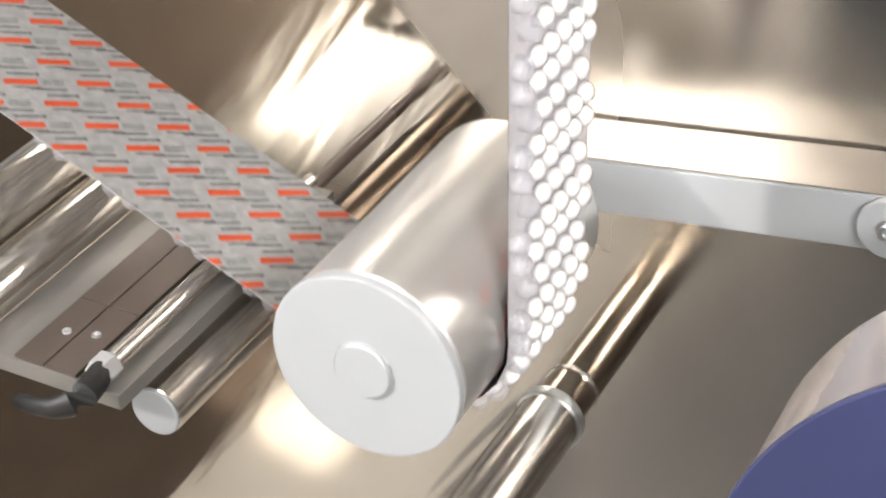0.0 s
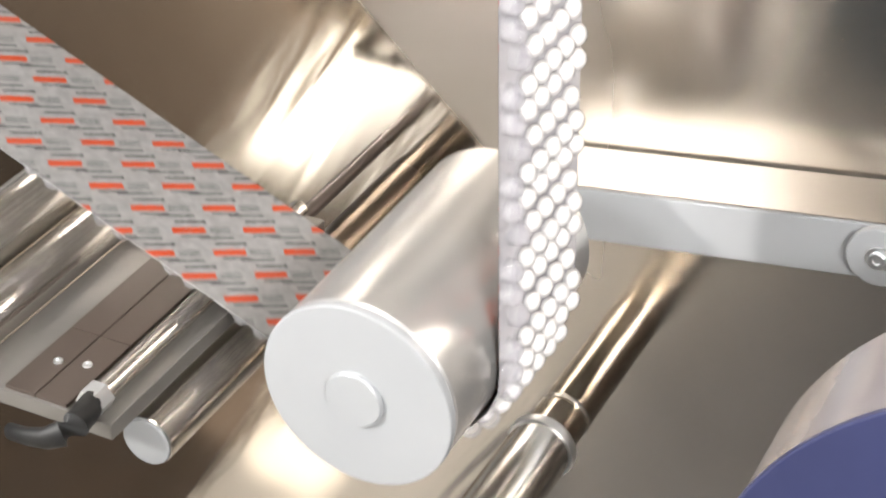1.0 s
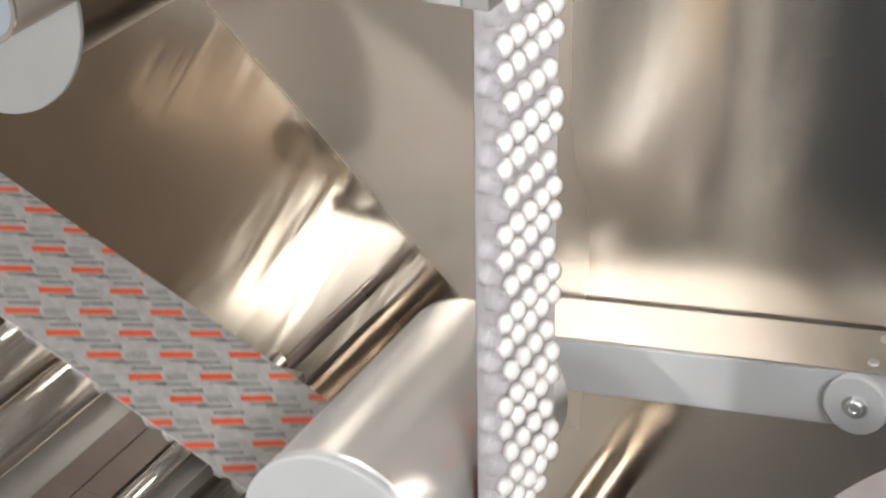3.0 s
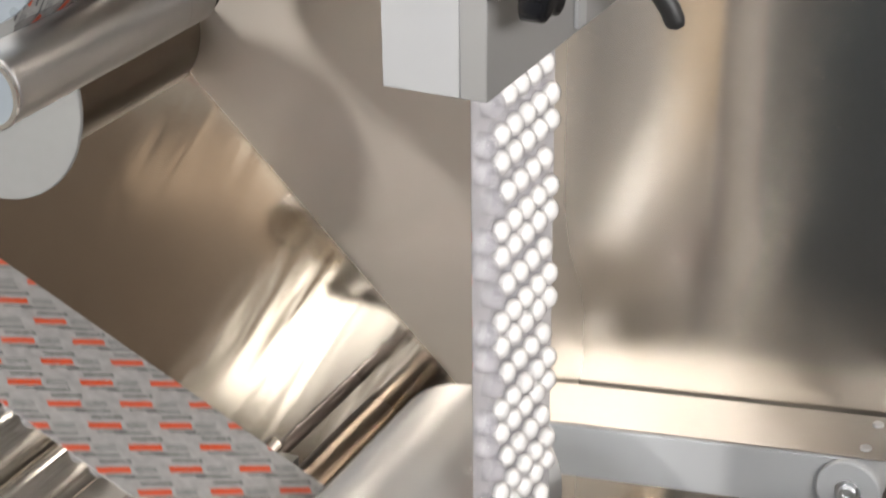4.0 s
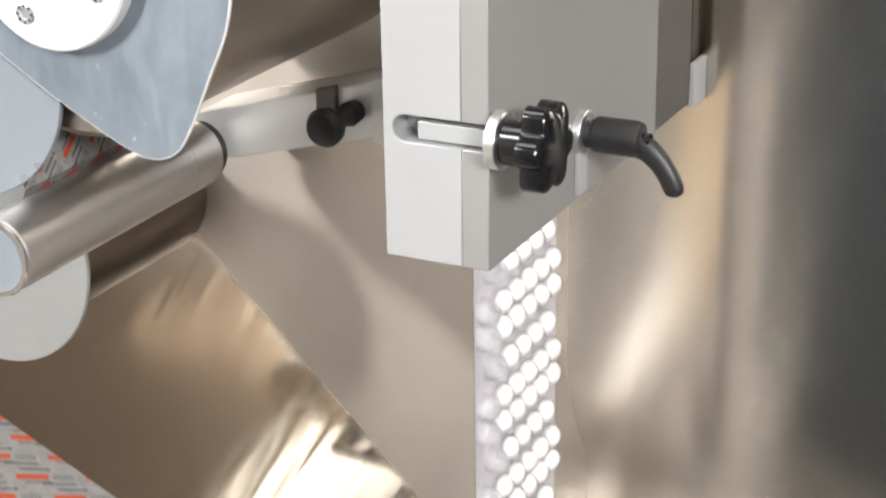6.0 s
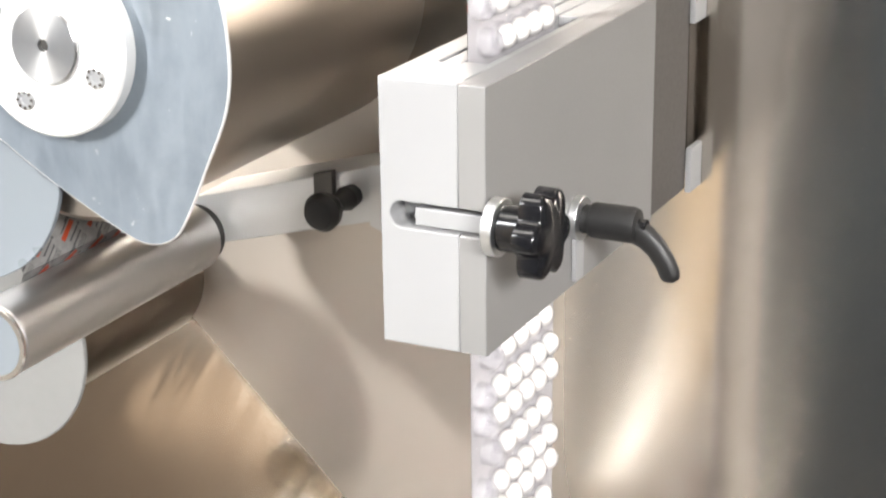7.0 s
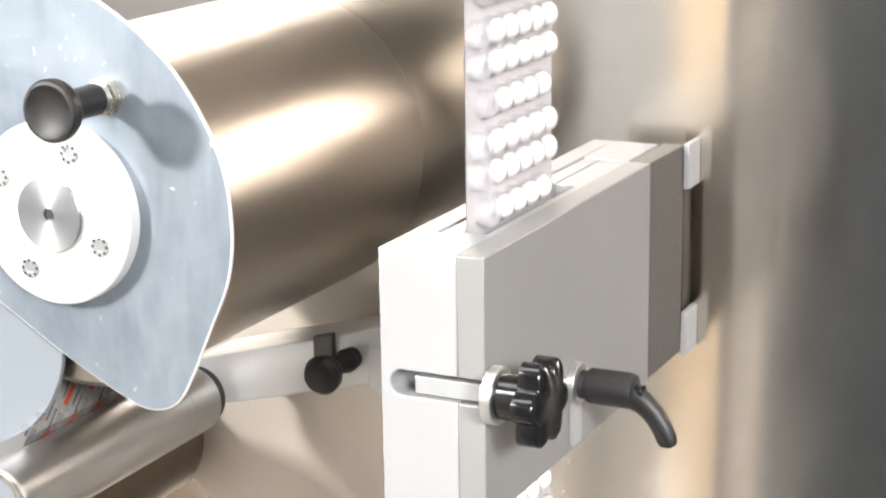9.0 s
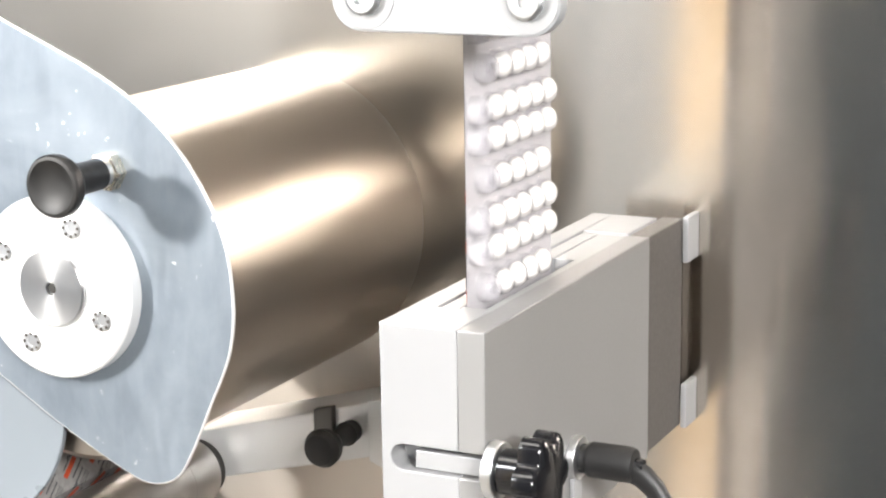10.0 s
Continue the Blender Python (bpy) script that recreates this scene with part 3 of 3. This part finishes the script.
def swept(points, radii, squash=1.0, seg=20):
    """A round bar along a bent line."""
    bm = bmesh.new()
    loops = []
    pts = [Vector(p) for p in points]
    for i, p in enumerate(pts):
        d = (pts[min(i + 1, len(pts) - 1)] - pts[max(i - 1, 0)]).normalized()
        a = d.cross(Vector((0, 1, 0.001))).normalized()
        b = d.cross(a).normalized()
        loops.append([bm.verts.new(p + radii[i] * (a * math.cos(2 * math.pi * k / seg) + squash * b * math.sin(2 * math.pi * k / seg))) for k in range(seg)])
    for p, q in zip(loops, loops[1:]):
        for k in range(seg):
            bm.faces.new((p[k], p[(k + 1) % seg], q[(k + 1) % seg], q[k]))
    bm.faces.new(loops[0])
    bm.faces.new(list(reversed(loops[-1])))
    return bm


def clamp_lever(blk):
    at = (0.0, 0.118, 0.040)
    part("washer", rod(at, 0.0125, 0.0, 0.005, "x", 0.0006, 40), M_ZINC, blk)
    part("clamp_plate", box(0.0002, 0.0030, 0.112, 0.124, 0.004, 0.034, 0.0005), M_ALU, blk)
    part("lever_neck", rod(at, 0.0082, 0.005, 0.012, "x", 0.0006, 32), M_LEVER, blk)
    part("lever_hub", lathe([(0.010, 0), (0.010, 0.0095), (0.0115, 0.0102), (0.034, 0.0102), (0.037, 0.0092), (0.0375, 0.006), (0.0375, 0)], at, "x", 40), M_LEVER, blk, "dark grey lever hub")
    part("lever_screw", rod(at, 0.0042, 0.0372, 0.0425, "x", 0.0006, 20), M_BLACK, blk)
    pts = [(0.028, 0.118, 0.038), (0.0345, 0.118, 0.0375), (0.042, 0.118, 0.034), (0.0485, 0.118, 0.028), (0.0535, 0.118, 0.0205), (0.0562, 0.118, 0.0145), (0.0570, 0.118, 0.0115), (0.0572, 0.118, 0.0100)]
    part("lever_handle", swept(pts, [0.006, 0.0076, 0.0070, 0.0064, 0.0061, 0.0060, 0.0050, 0.002], 0.8), M_LEVER, blk, "dark grey curved lever handle", smooth=60)


guide_block()


# ---- big drum with its guard plate ----
def drum():
    c = (-0.307, 0.0, 0.118)
    d = thing("sealing_drum", (c[0], 0.2, c[2]), "large turned steel drum behind a blue-grey guard plate", "drum")
    part("shell", lathe([(0.072, 0.0), (0.072, 0.104), (0.076, 0.108), (0.30, 0.108), (0.3303, 0.108), (0.3303, 0.0)], c, "y", 128), M_DRUM, d, "turned warm-toned steel cylinder")
    plate = smooth_loop([(-0.345, 0.287), (-0.269, 0.253), (-0.231, 0.227), (-0.206, 0.198), (-0.189, 0.163), (-0.184, 0.127), (-0.188, 0.095), (-0.202, 0.063), (-0.217, 0.031),
                         (-0.229, 0.014), (-0.247, 0.0085), (-0.268, 0.015), (-0.313, 0.038), (-0.358, 0.065), (-0.43, 0.105), (-0.47, 0.17), (-0.47, 0.25), (-0.42, 0.32)])
    shield = part("guard_plate", prism(plate, 0.0570, 0.0600, "y", 0.0008), M_PLATE, d, "blue-grey scratched guard plate with rounded corners")
    # Rim faces take a pale colour that stands in for the polished edge's gleam.
    shield.data.materials.append(M_BOSS)
    for poly in shield.data.polygons:
        if abs(poly.normal.y) < 0.95:
            poly.material_index = 1
    b = (-0.302, 0.0, 0.1265)
    part("boss", lathe([(0.0568, 0.0), (0.0568, 0.0555), (0.0475, 0.0555), (0.0462, 0.0540), (0.0462, 0.0262), (0.0462, 0.0)], b, "y", 96), M_BOSS, d, "milled aluminium round boss")
    part("hub", lathe([(0.0462, 0.0235), (0.0445, 0.0235), (0.0435, 0.0225), (0.0435, 0.0038), (0.0460, 0.0036), (0.0460, 0.0)], b, "y", 64), M_TURNED, d, "bright turned shaft end")
    # Socket hole and dimples are dark discs; their shade is in the colour.
    part("socket", rod((b[0], 0.0446, b[2]), 0.0034, 0.0, 0.001, "y", 0.0003, 6), M_NEARBLACK, d)
    for x, z in ((-0.286, 0.164), (-0.268, 0.110), (-0.320, 0.092), (-0.338, 0.146)):
        head = screw_head((x, 0.0462, z), 0.0066, parent=d, depth=0.0012)
        for k in range(8):
            ang = math.pi * k / 4
            part("dimple", rod((x + 0.0050 * math.cos(ang), 0.0450, z + 0.0050 * math.sin(ang)), 0.0011, -0.0004, 0.0002, "y", 0.0002, 8), M_ALUDARK, head)
    # index plunger
    p = (-0.2640, 0.057, 0.1975)
    part("plunger_nut", lathe([(0, 0.0), (0, 0.0115), (-0.008, 0.0115), (-0.0085, 0.010), (-0.0085, 0)], p, "y", 6), M_BRASS, d)
    part("plunger_collar", rod(p, 0.0088, -0.013, -0.008, "y"), M_ZINC, d)
    part("plunger_knob", lathe([(-0.013, 0.0), (-0.013, 0.0092), (-0.037, 0.0092), (-0.0415, 0.0115), (-0.046, 0.0165), (-0.049, 0.0180), (-0.0535, 0.0180), (-0.0553, 0.0170), (-0.0556, 0.0152), (-0.0545, 0.0135), (-0.0530, 0.0095), (-0.0522, 0.005), (-0.0520, 0.0)], p, "y", 48), M_MATTBLACK, d, "black mushroom pull knob")


drum()


def lower_rollers():
    t = thing("guide_tube", (-0.341, 0.2, -0.056), "satin steel guide tube with a bright end cap", "roller")
    c = (-0.341, 0.0, -0.056)
    part("tube", lathe([(0.022, 0.0), (0.022, 0.0235), (0.024, 0.0245), (0.205, 0.0245), (0.2055, 0.0243), (0.207, 0.0243), (0.2075, 0.0245), (0.238, 0.0245), (0.240, 0.022), (0.240, 0)], c, "y", 64), M_TUBE, t)
    part("rear_collar", rod((c[0], 0.0, c[2]), 0.0215, 0.2402, 0.2488, "y", 0.001, 48), M_NEARBLACK, t, "black collar between tube and bracket")
    part("rim", lathe([(0.022, 0.0245), (0.0205, 0.0250), (0.019, 0.0245), (0.019, 0.0215), (0.0215, 0.0205)], c, "y", 64), M_CHROME, t)
    part("end_cap", rod((c[0], 0.0215, c[2]), 0.0213, -0.001, 0.0, "y", 0.0004, 64), M_DISC, t)
    r = thing("matt_roller", (-0.457, 0.25, -0.118), "matt grey wide roller beside the guide tube", "roller")
    # Core is dark and narrow to imitate the roller's shadow on the panel.
    part("body", lathe([(0.1535, 0.0), (0.1535, 0.060), (0.3303, 0.060), (0.3303, 0.0)], (-0.455, 0, -0.122), "y", 128), M_SHADE_STEEL, r, "core, dark and sized to stand for the round shade on the panel")
    part("end_face", rod((-0.457, 0, -0.118), 0.083, 0.149, 0.1530, "y", 0.001, 128), M_MATTE, r, "matt grey end face")
    w = thing("foil_spool", (-0.395, 0.063, 0.045), "pale glossy round spool flange behind the guard plate", "spool")
    part("flange", rod((-0.395, 0.0, 0.045), 0.082, 0.0625, 0.0665, "y", 0.0008, 96), M_DISC, w)
    part("core", lathe([(0.0625, 0.0), (0.0600, 0.0), (0.0600, 0.030), (0.0625, 0.032)][1:], (-0.395, 0.0, 0.045), "y", 48), M_MATTE, w)
    bm = bmesh.new()
    lay = bm.loops.layers.uv.new("print")
    n = 8
    low, a, b = Vector((-0.3665, 0, -0.058)), Vector((-0.352, 0, -0.0290)), Vector((-0.392, 0, 0.075))
    rows = []
    for q in [low] + [a.lerp(b, i / n) for i in range(n + 1)]:
        rows.append([bm.verts.new((q.x, y, q.z)) for y in (0.068, 0.195)] + [bm.verts.new((q.x - 0.0003, y, q.z - 0.0003)) for y in (0.195, 0.068)])
    for p, q in zip(rows, rows[1:]):
        for k in range(4):
            f = bm.faces.new((p[k], p[(k + 1) % 4], q[(k + 1) % 4], q[k]))
            for lp in f.loops:
                lp[lay].uv = (1.7 * (lp.vert.co.z - a.z), 1.2 * lp.vert.co.y)
    bm.faces.new(rows[0])
    bm.faces.new(list(reversed(rows[-1])))
    foil = solid("foil_band", bm, M_FOIL, "white printed foil band running onto the guide tube", "foil")


lower_rollers()


def tube_bracket():
    b = thing("tube_bracket", (-0.26, 0.25, -0.03), "pale grey bracket bar with a black pull knob", "bracket")
    bar = prism([(-0.345, -0.030), (-0.200, 0.010), (-0.170, 0.018), (-0.170, -0.020), (-0.200, -0.029), (-0.330, -0.063), (-0.345, -0.062)], 0.249, 0.300, "y", 0.001)
    part("bar", bar, M_BOSS, b, "white-painted bar")
    part("collar", prism([(-0.243, 0.001), (-0.228, 0.005), (-0.228, -0.014), (-0.243, -0.018)], 0.2435, 0.2492, "y", 0.0008), M_ALUDARK, b)
    part("end_plate", prism([(-0.200, 0.012), (-0.165, 0.020), (-0.165, -0.030), (-0.185, -0.036), (-0.200, -0.030)], 0.243, 0.2488, "y", 0.0008), M_BOSS, b)
    p = (-0.2155, 0.2435, -0.012)
    part("pull_knob", lathe([(0.006, 0.0), (0.006, 0.0075), (-0.004, 0.0085), (-0.010, 0.0065), (-0.020, 0.0060), (-0.026, 0.0085), (-0.031, 0.0125), (-0.037, 0.0133), (-0.042, 0.0105), (-0.044, 0.005), (-0.0443, 0.0)], p, "y", 40), M_MATTBLACK, b, "black round pull knob")


tube_bracket()


def top_bracket():
    b = thing("top_bracket", (-0.03, 0.01, 0.29), "white rounded bracket plate with two recessed screws", "bracket")
    part("plate", prism(smooth_round(-0.082, 0.041, 0.290, 0.345, 0.016), 0.0, 0.010, "y", 0.0012), M_CAP, b)
    for x in (-0.063, 0.024):
        part("recess", rod((x, -0.0004, 0.3075), 0.0165, 0.0, 0.0012, "y", 0.0003, 40), M_ALU, b)
        screw_head((x, -0.0004, 0.3075), 0.0095, parent=b, depth=0.004)
    part("stem", box(-0.035, 0.0, 0.010, 0.3295, 0.325, 0.345, 0.001), M_CAP, b)


def smooth_round(x0, x1, z0, z1, r, seg=8):
    pts = []
    for cx, cz, a0 in ((x1 - r, z1 - r, 0), (x0 + r, z1 - r, 90), (x0 + r, z0 + r, 180), (x1 - r, z0 + r, 270)):
        pts += [(cx + r * math.cos(radians(a0 + 90 * k / seg)), cz + r * math.sin(radians(a0 + 90 * k / seg))) for k in range(seg + 1)]
    return pts


top_bracket()


# ---- lower machine: splice table, rods, reel, shaft ----
def splice_table():
    s = thing("splice_table", (-0.31, 0.1, -0.42), "aluminium splice table with dark brown clamp plates", "splice table")
    part("bed", box(-0.368, -0.250, -0.062, 0.205, -0.407, -0.3945, 0.001), M_BED, s)
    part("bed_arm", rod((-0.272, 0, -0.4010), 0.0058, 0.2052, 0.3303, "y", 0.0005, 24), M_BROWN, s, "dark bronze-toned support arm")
    part("clamp_plate", box(-0.334, -0.3105, -0.060, 0.010, -0.3945, -0.3915, 0.0005), M_BROWN, s, "dark brown flat plate")
    part("clamp_plate", box(-0.334, -0.3105, 0.0106, 0.20, -0.3945, -0.3915, 0.0005), M_BROWN, s)
    part("clamp_plate", box(-0.3095, -0.285, -0.060, 0.010, -0.3945, -0.3915, 0.0005), M_BROWN, s)
    part("clamp_plate", box(-0.3095, -0.285, 0.0106, 0.20, -0.3945, -0.3915, 0.0005), M_BROWN, s)
    for x, y in ((-0.318, -0.025), (-0.298, -0.020)):
        part("screw", lathe([(0, 0.0), (0, 0.0034), (0.0014, 0.003), (0.0014, 0.0014), (0.0006, 0.001), (0.0006, 0)], (x, y, -0.3915), "z", 14), M_ZINC, s)
    part("clamp_bar", rod((-0.268, 0, -0.387), 0.0075, -0.045, 0.20, "y", 0.0008, 32), M_CHROME, s, "polished clamping bar")
    part("clamp_nut", lathe([(-0.058, 0.0), (-0.058, 0.0105), (-0.045, 0.0105), (-0.045, 0.0)], (-0.268, 0, -0.387), "y", 6), M_ZINC, s)
    pts = [(-0.2665, -0.056, -0.386), (-0.2635, -0.068, -0.385), (-0.2600, -0.082, -0.383), (-0.2625, -0.093, -0.383), (-0.272, -0.097, -0.387), (-0.288, -0.096, -0.392), (-0.306, -0.091, -0.398), (-0.309, -0.090, -0.3985)]
    part("lever", swept(pts, [0.0088, 0.0092, 0.0095, 0.0088, 0.0074, 0.0064, 0.0060, 0.003], 0.8), M_MATTBLACK, s, "black clamping lever", smooth=60)
    r = thing("guide_rod", (-0.25, 0.15, -0.433), "polished steel guide rod with a flat bright end", "guide rod")
    part("rod", rod((-0.2505, 0, -0.432), 0.0188, -0.028, 0.15, "y", 0.0012, 64), M_CHROME, r)
    # Same rod, coloured dark here to give the dim reflected streak.
    part("rod_rear", rod((-0.2505, 0, -0.432), 0.0184, 0.15, 0.3303, "y", 0.0005, 48), M_SHADE_STEEL, r, "rear stretch of the rod, darkened for its dim reflection")
    part("end_cap", rod((-0.2505, 0, -0.432), 0.0178, -0.030, -0.0275, "y", 0.0008, 48), M_CAP, r)
    for x, z, rr in ((-0.385, -0.385, 0.019), (-0.425, -0.365, 0.024)):
        g = thing("guide_rod", (x, 0.15, z), "shiny steel guide rod under the printed foil", "guide rod")
        part("rod", rod((x, 0, z), rr, -0.09, 0.17, "y", 0.0012, 64), M_CHROME, g)


splice_table()


def shaft():
    s = thing("support_shaft", (-0.063, 0.3295, -0.507), "polished steel shaft with a stepped collar", "shaft")
    c = (-0.0545, 0, -0.508)
    part("sleeve", rod(c, 0.0236, -0.156, 0.168, "y", 0.002, 64), M_CHROME, s, "wider polished sleeve")
    part("rim", lathe([(0.160, 0.0235), (0.160, 0.0250), (0.162, 0.0256), (0.167, 0.0256), (0.1685, 0.0246), (0.1685, 0.0194)], c, "y", 64), M_ZINC, s, "bright raised rim")
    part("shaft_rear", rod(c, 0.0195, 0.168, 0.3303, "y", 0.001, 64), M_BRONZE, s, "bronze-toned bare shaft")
    part("ring", lathe([(0.198, 0.0194), (0.198, 0.0206), (0.2005, 0.0211), (0.203, 0.0206), (0.203, 0.0194)], c, "y", 64), M_CHROME, s)


shaft()


def reel():
    c = (0.340, 0.0, -0.449)
    r = thing("film_reel", (c[0], 0.1, c[2]), "large reel of lilac film with a navy core plate", "film reel")
    part("core_plate", rod(c, 0.222, 0.0, 0.006, "y", 0.0015, 128), M_NAVY, r, "navy blue round side plate")
    part("roll", rod(c, 0.2195, 0.0065, 0.105, "y", 0.002, 160), M_REEL, r, "wound glossy film")
    part("axle", rod(c, 0.03, 0.105, 0.3295, "y", 0.001, 32), M_TUBE, r)


reel()


# ---- room behind the camera: unseen, added for the panel's reflections ----
def room():
    # Unseen stand-ins for the upright tan, light and dark bands on the panel.
    solid("post", box(-0.575, -0.4755, -1.39, -1.30, FLOOR_Z, 1.0, 0.01), M_PILLAR, "unseen tan post added for the panel's reflected tan band", "post", "", (-0.53, -1.34, FLOOR_Z))
    solid("pale_box", box(-0.475, -0.372, -1.42, -1.32, -0.60, 0.95, 0.006), M_PALEBOX, "unseen light grey box added beside the post for the reflection", "duct", "", (-0.42, -1.37, -0.60))
    solid("cabinet", box(-0.3715, 0.9, -1.75, -1.32, FLOOR_Z, 0.95, 0.01), M_CABINET, "unseen dark grey box added for the panel's dark reflection", "cabinet", "", (0.25, -1.5, FLOOR_Z))
    # White slab added to throw a bright patch into the panel's reflection.
    solid("tray", box(-1.13, -0.92, -1.24, -0.68, FLOOR_Z + 0.0005, FLOOR_Z + 0.05, 0.008), M_WHITESLAB, "white slab added to give the panel's bright reflected patch", "tray", "", (-1.05, -0.95, FLOOR_Z))
    # Brown round shape added so its reflection gives the blob near the roller.
    solid("bucket", lathe([(0, 0), (0, 0.075), (0.12, 0.09), (0.13, 0.092), (0.13, 0.085), (0.01, 0.07), (0.01, 0)], (-0.69, -1.1, FLOOR_Z + 0.0005), "z", 40), M_BROWNBLOB, "brown round shape added as a dark blob for the panel to reflect", "bucket", "", (-0.69, -1.1, FLOOR_Z))
    # Floor patches added to darken and edge what the panel reflects.
    solid("floor_patch", box(-2.6, -0.75, -0.65, 0.32, FLOOR_Z + 0.0005, FLOOR_Z + 0.012, 0.004), M_BROWNPATCH, "brown floor patch added to darken the panel's reflection", "mat", "", (-1.7, -0.2, FLOOR_Z))
    solid("floor_patch", prism([(-2.6, -1.80), (-1.80, -1.80), (-1.22, -1.29), (-1.20, -0.66), (-2.6, -0.66)], FLOOR_Z + 0.0005, FLOOR_Z + 0.012, "z", 0.003), M_TANPATCH, "tan floor patch added to give the panel's reflection an edge", "mat", "", (-2.0, -1.0, FLOOR_Z))
    solid("floor_patch", prism([(-0.46, -1.25), (-0.27, -0.94), (-0.40, -0.60), (-0.46, -0.05), (1.0, -0.05), (1.0, -1.25)], FLOOR_Z + 0.0005, FLOOR_Z + 0.012, "z", 0.003), M_GREYPATCH, "dark grey floor patch added in front of the machine for the reflection", "mat", "", (0.2, -0.4, FLOOR_Z))
    solid("floor_patch", prism([(-0.80, -1.36), (-0.90, -1.75), (-1.13, -2.66), (-1.30, -3.15), (-1.55, -3.15), (-1.08, -1.90), (-0.86, -1.40)], FLOOR_Z + 0.0005, FLOOR_Z + 0.012, "z", 0.003), M_GREYPATCH,
          "narrow dark grey floor patch added to edge a reflected streak", "mat", "", (-1.1, -2.2, FLOOR_Z))
    solid("floor_patch", prism([(-0.74, -1.36), (-0.84, -1.71), (-1.07, -2.68), (-1.20, -3.15), (-0.50, -3.15), (-0.58, -1.42)], FLOOR_Z + 0.0005, FLOOR_Z + 0.012, "z", 0.003), M_GREYPATCH,
          "dark grey floor patch added behind the post for the reflection", "mat", "", (-0.8, -2.2, FLOOR_Z))
    # Glowing panels out of view, added as general room light.
    for x, y in LIGHTS:
        l = thing("ceiling_light", (x, y, 1.8), "flat white ceiling panel added as unseen room light", "ceiling light", "ceiling lights")
        part("frame", box(x - 0.63, x + 0.63, y - 0.28, y + 0.28, 1.785, 1.7995, 0.002), M_CEIL, l)
        part("diffuser", box(x - 0.6, x + 0.6, y - 0.25, y + 0.25, 1.7815, 1.7845, 0.0005), M_GLOW, l)


room()


# ---- what moves ----
def motions():
    for row, m in WEB:
        walk(row, [(t, web_pose(m, t, AZ[t])) for t in TIMES])
    base = math.atan2(AZ0 - PIVOT[2], PIVOT[0] - AX)
    rows = []
    for t in TIMES:
        a = math.asin(max(-1, min(1, (AZ[t] - PIVOT[2]) / ARM_R)))
        rows.append((t, Matrix.Translation(PIVOT) @ Matrix.Rotation(a - base, 4, "Y")))
    walk(DANCER, rows)
    spin = DANCER_ROLLER.location.copy()
    walk(DANCER_ROLLER, [(t, Matrix.Translation(spin) @ Matrix.Rotation(-0.5 * (fed(t) + pulled(t)) / RW, 4, "Y")) for t in TIMES])


motions()
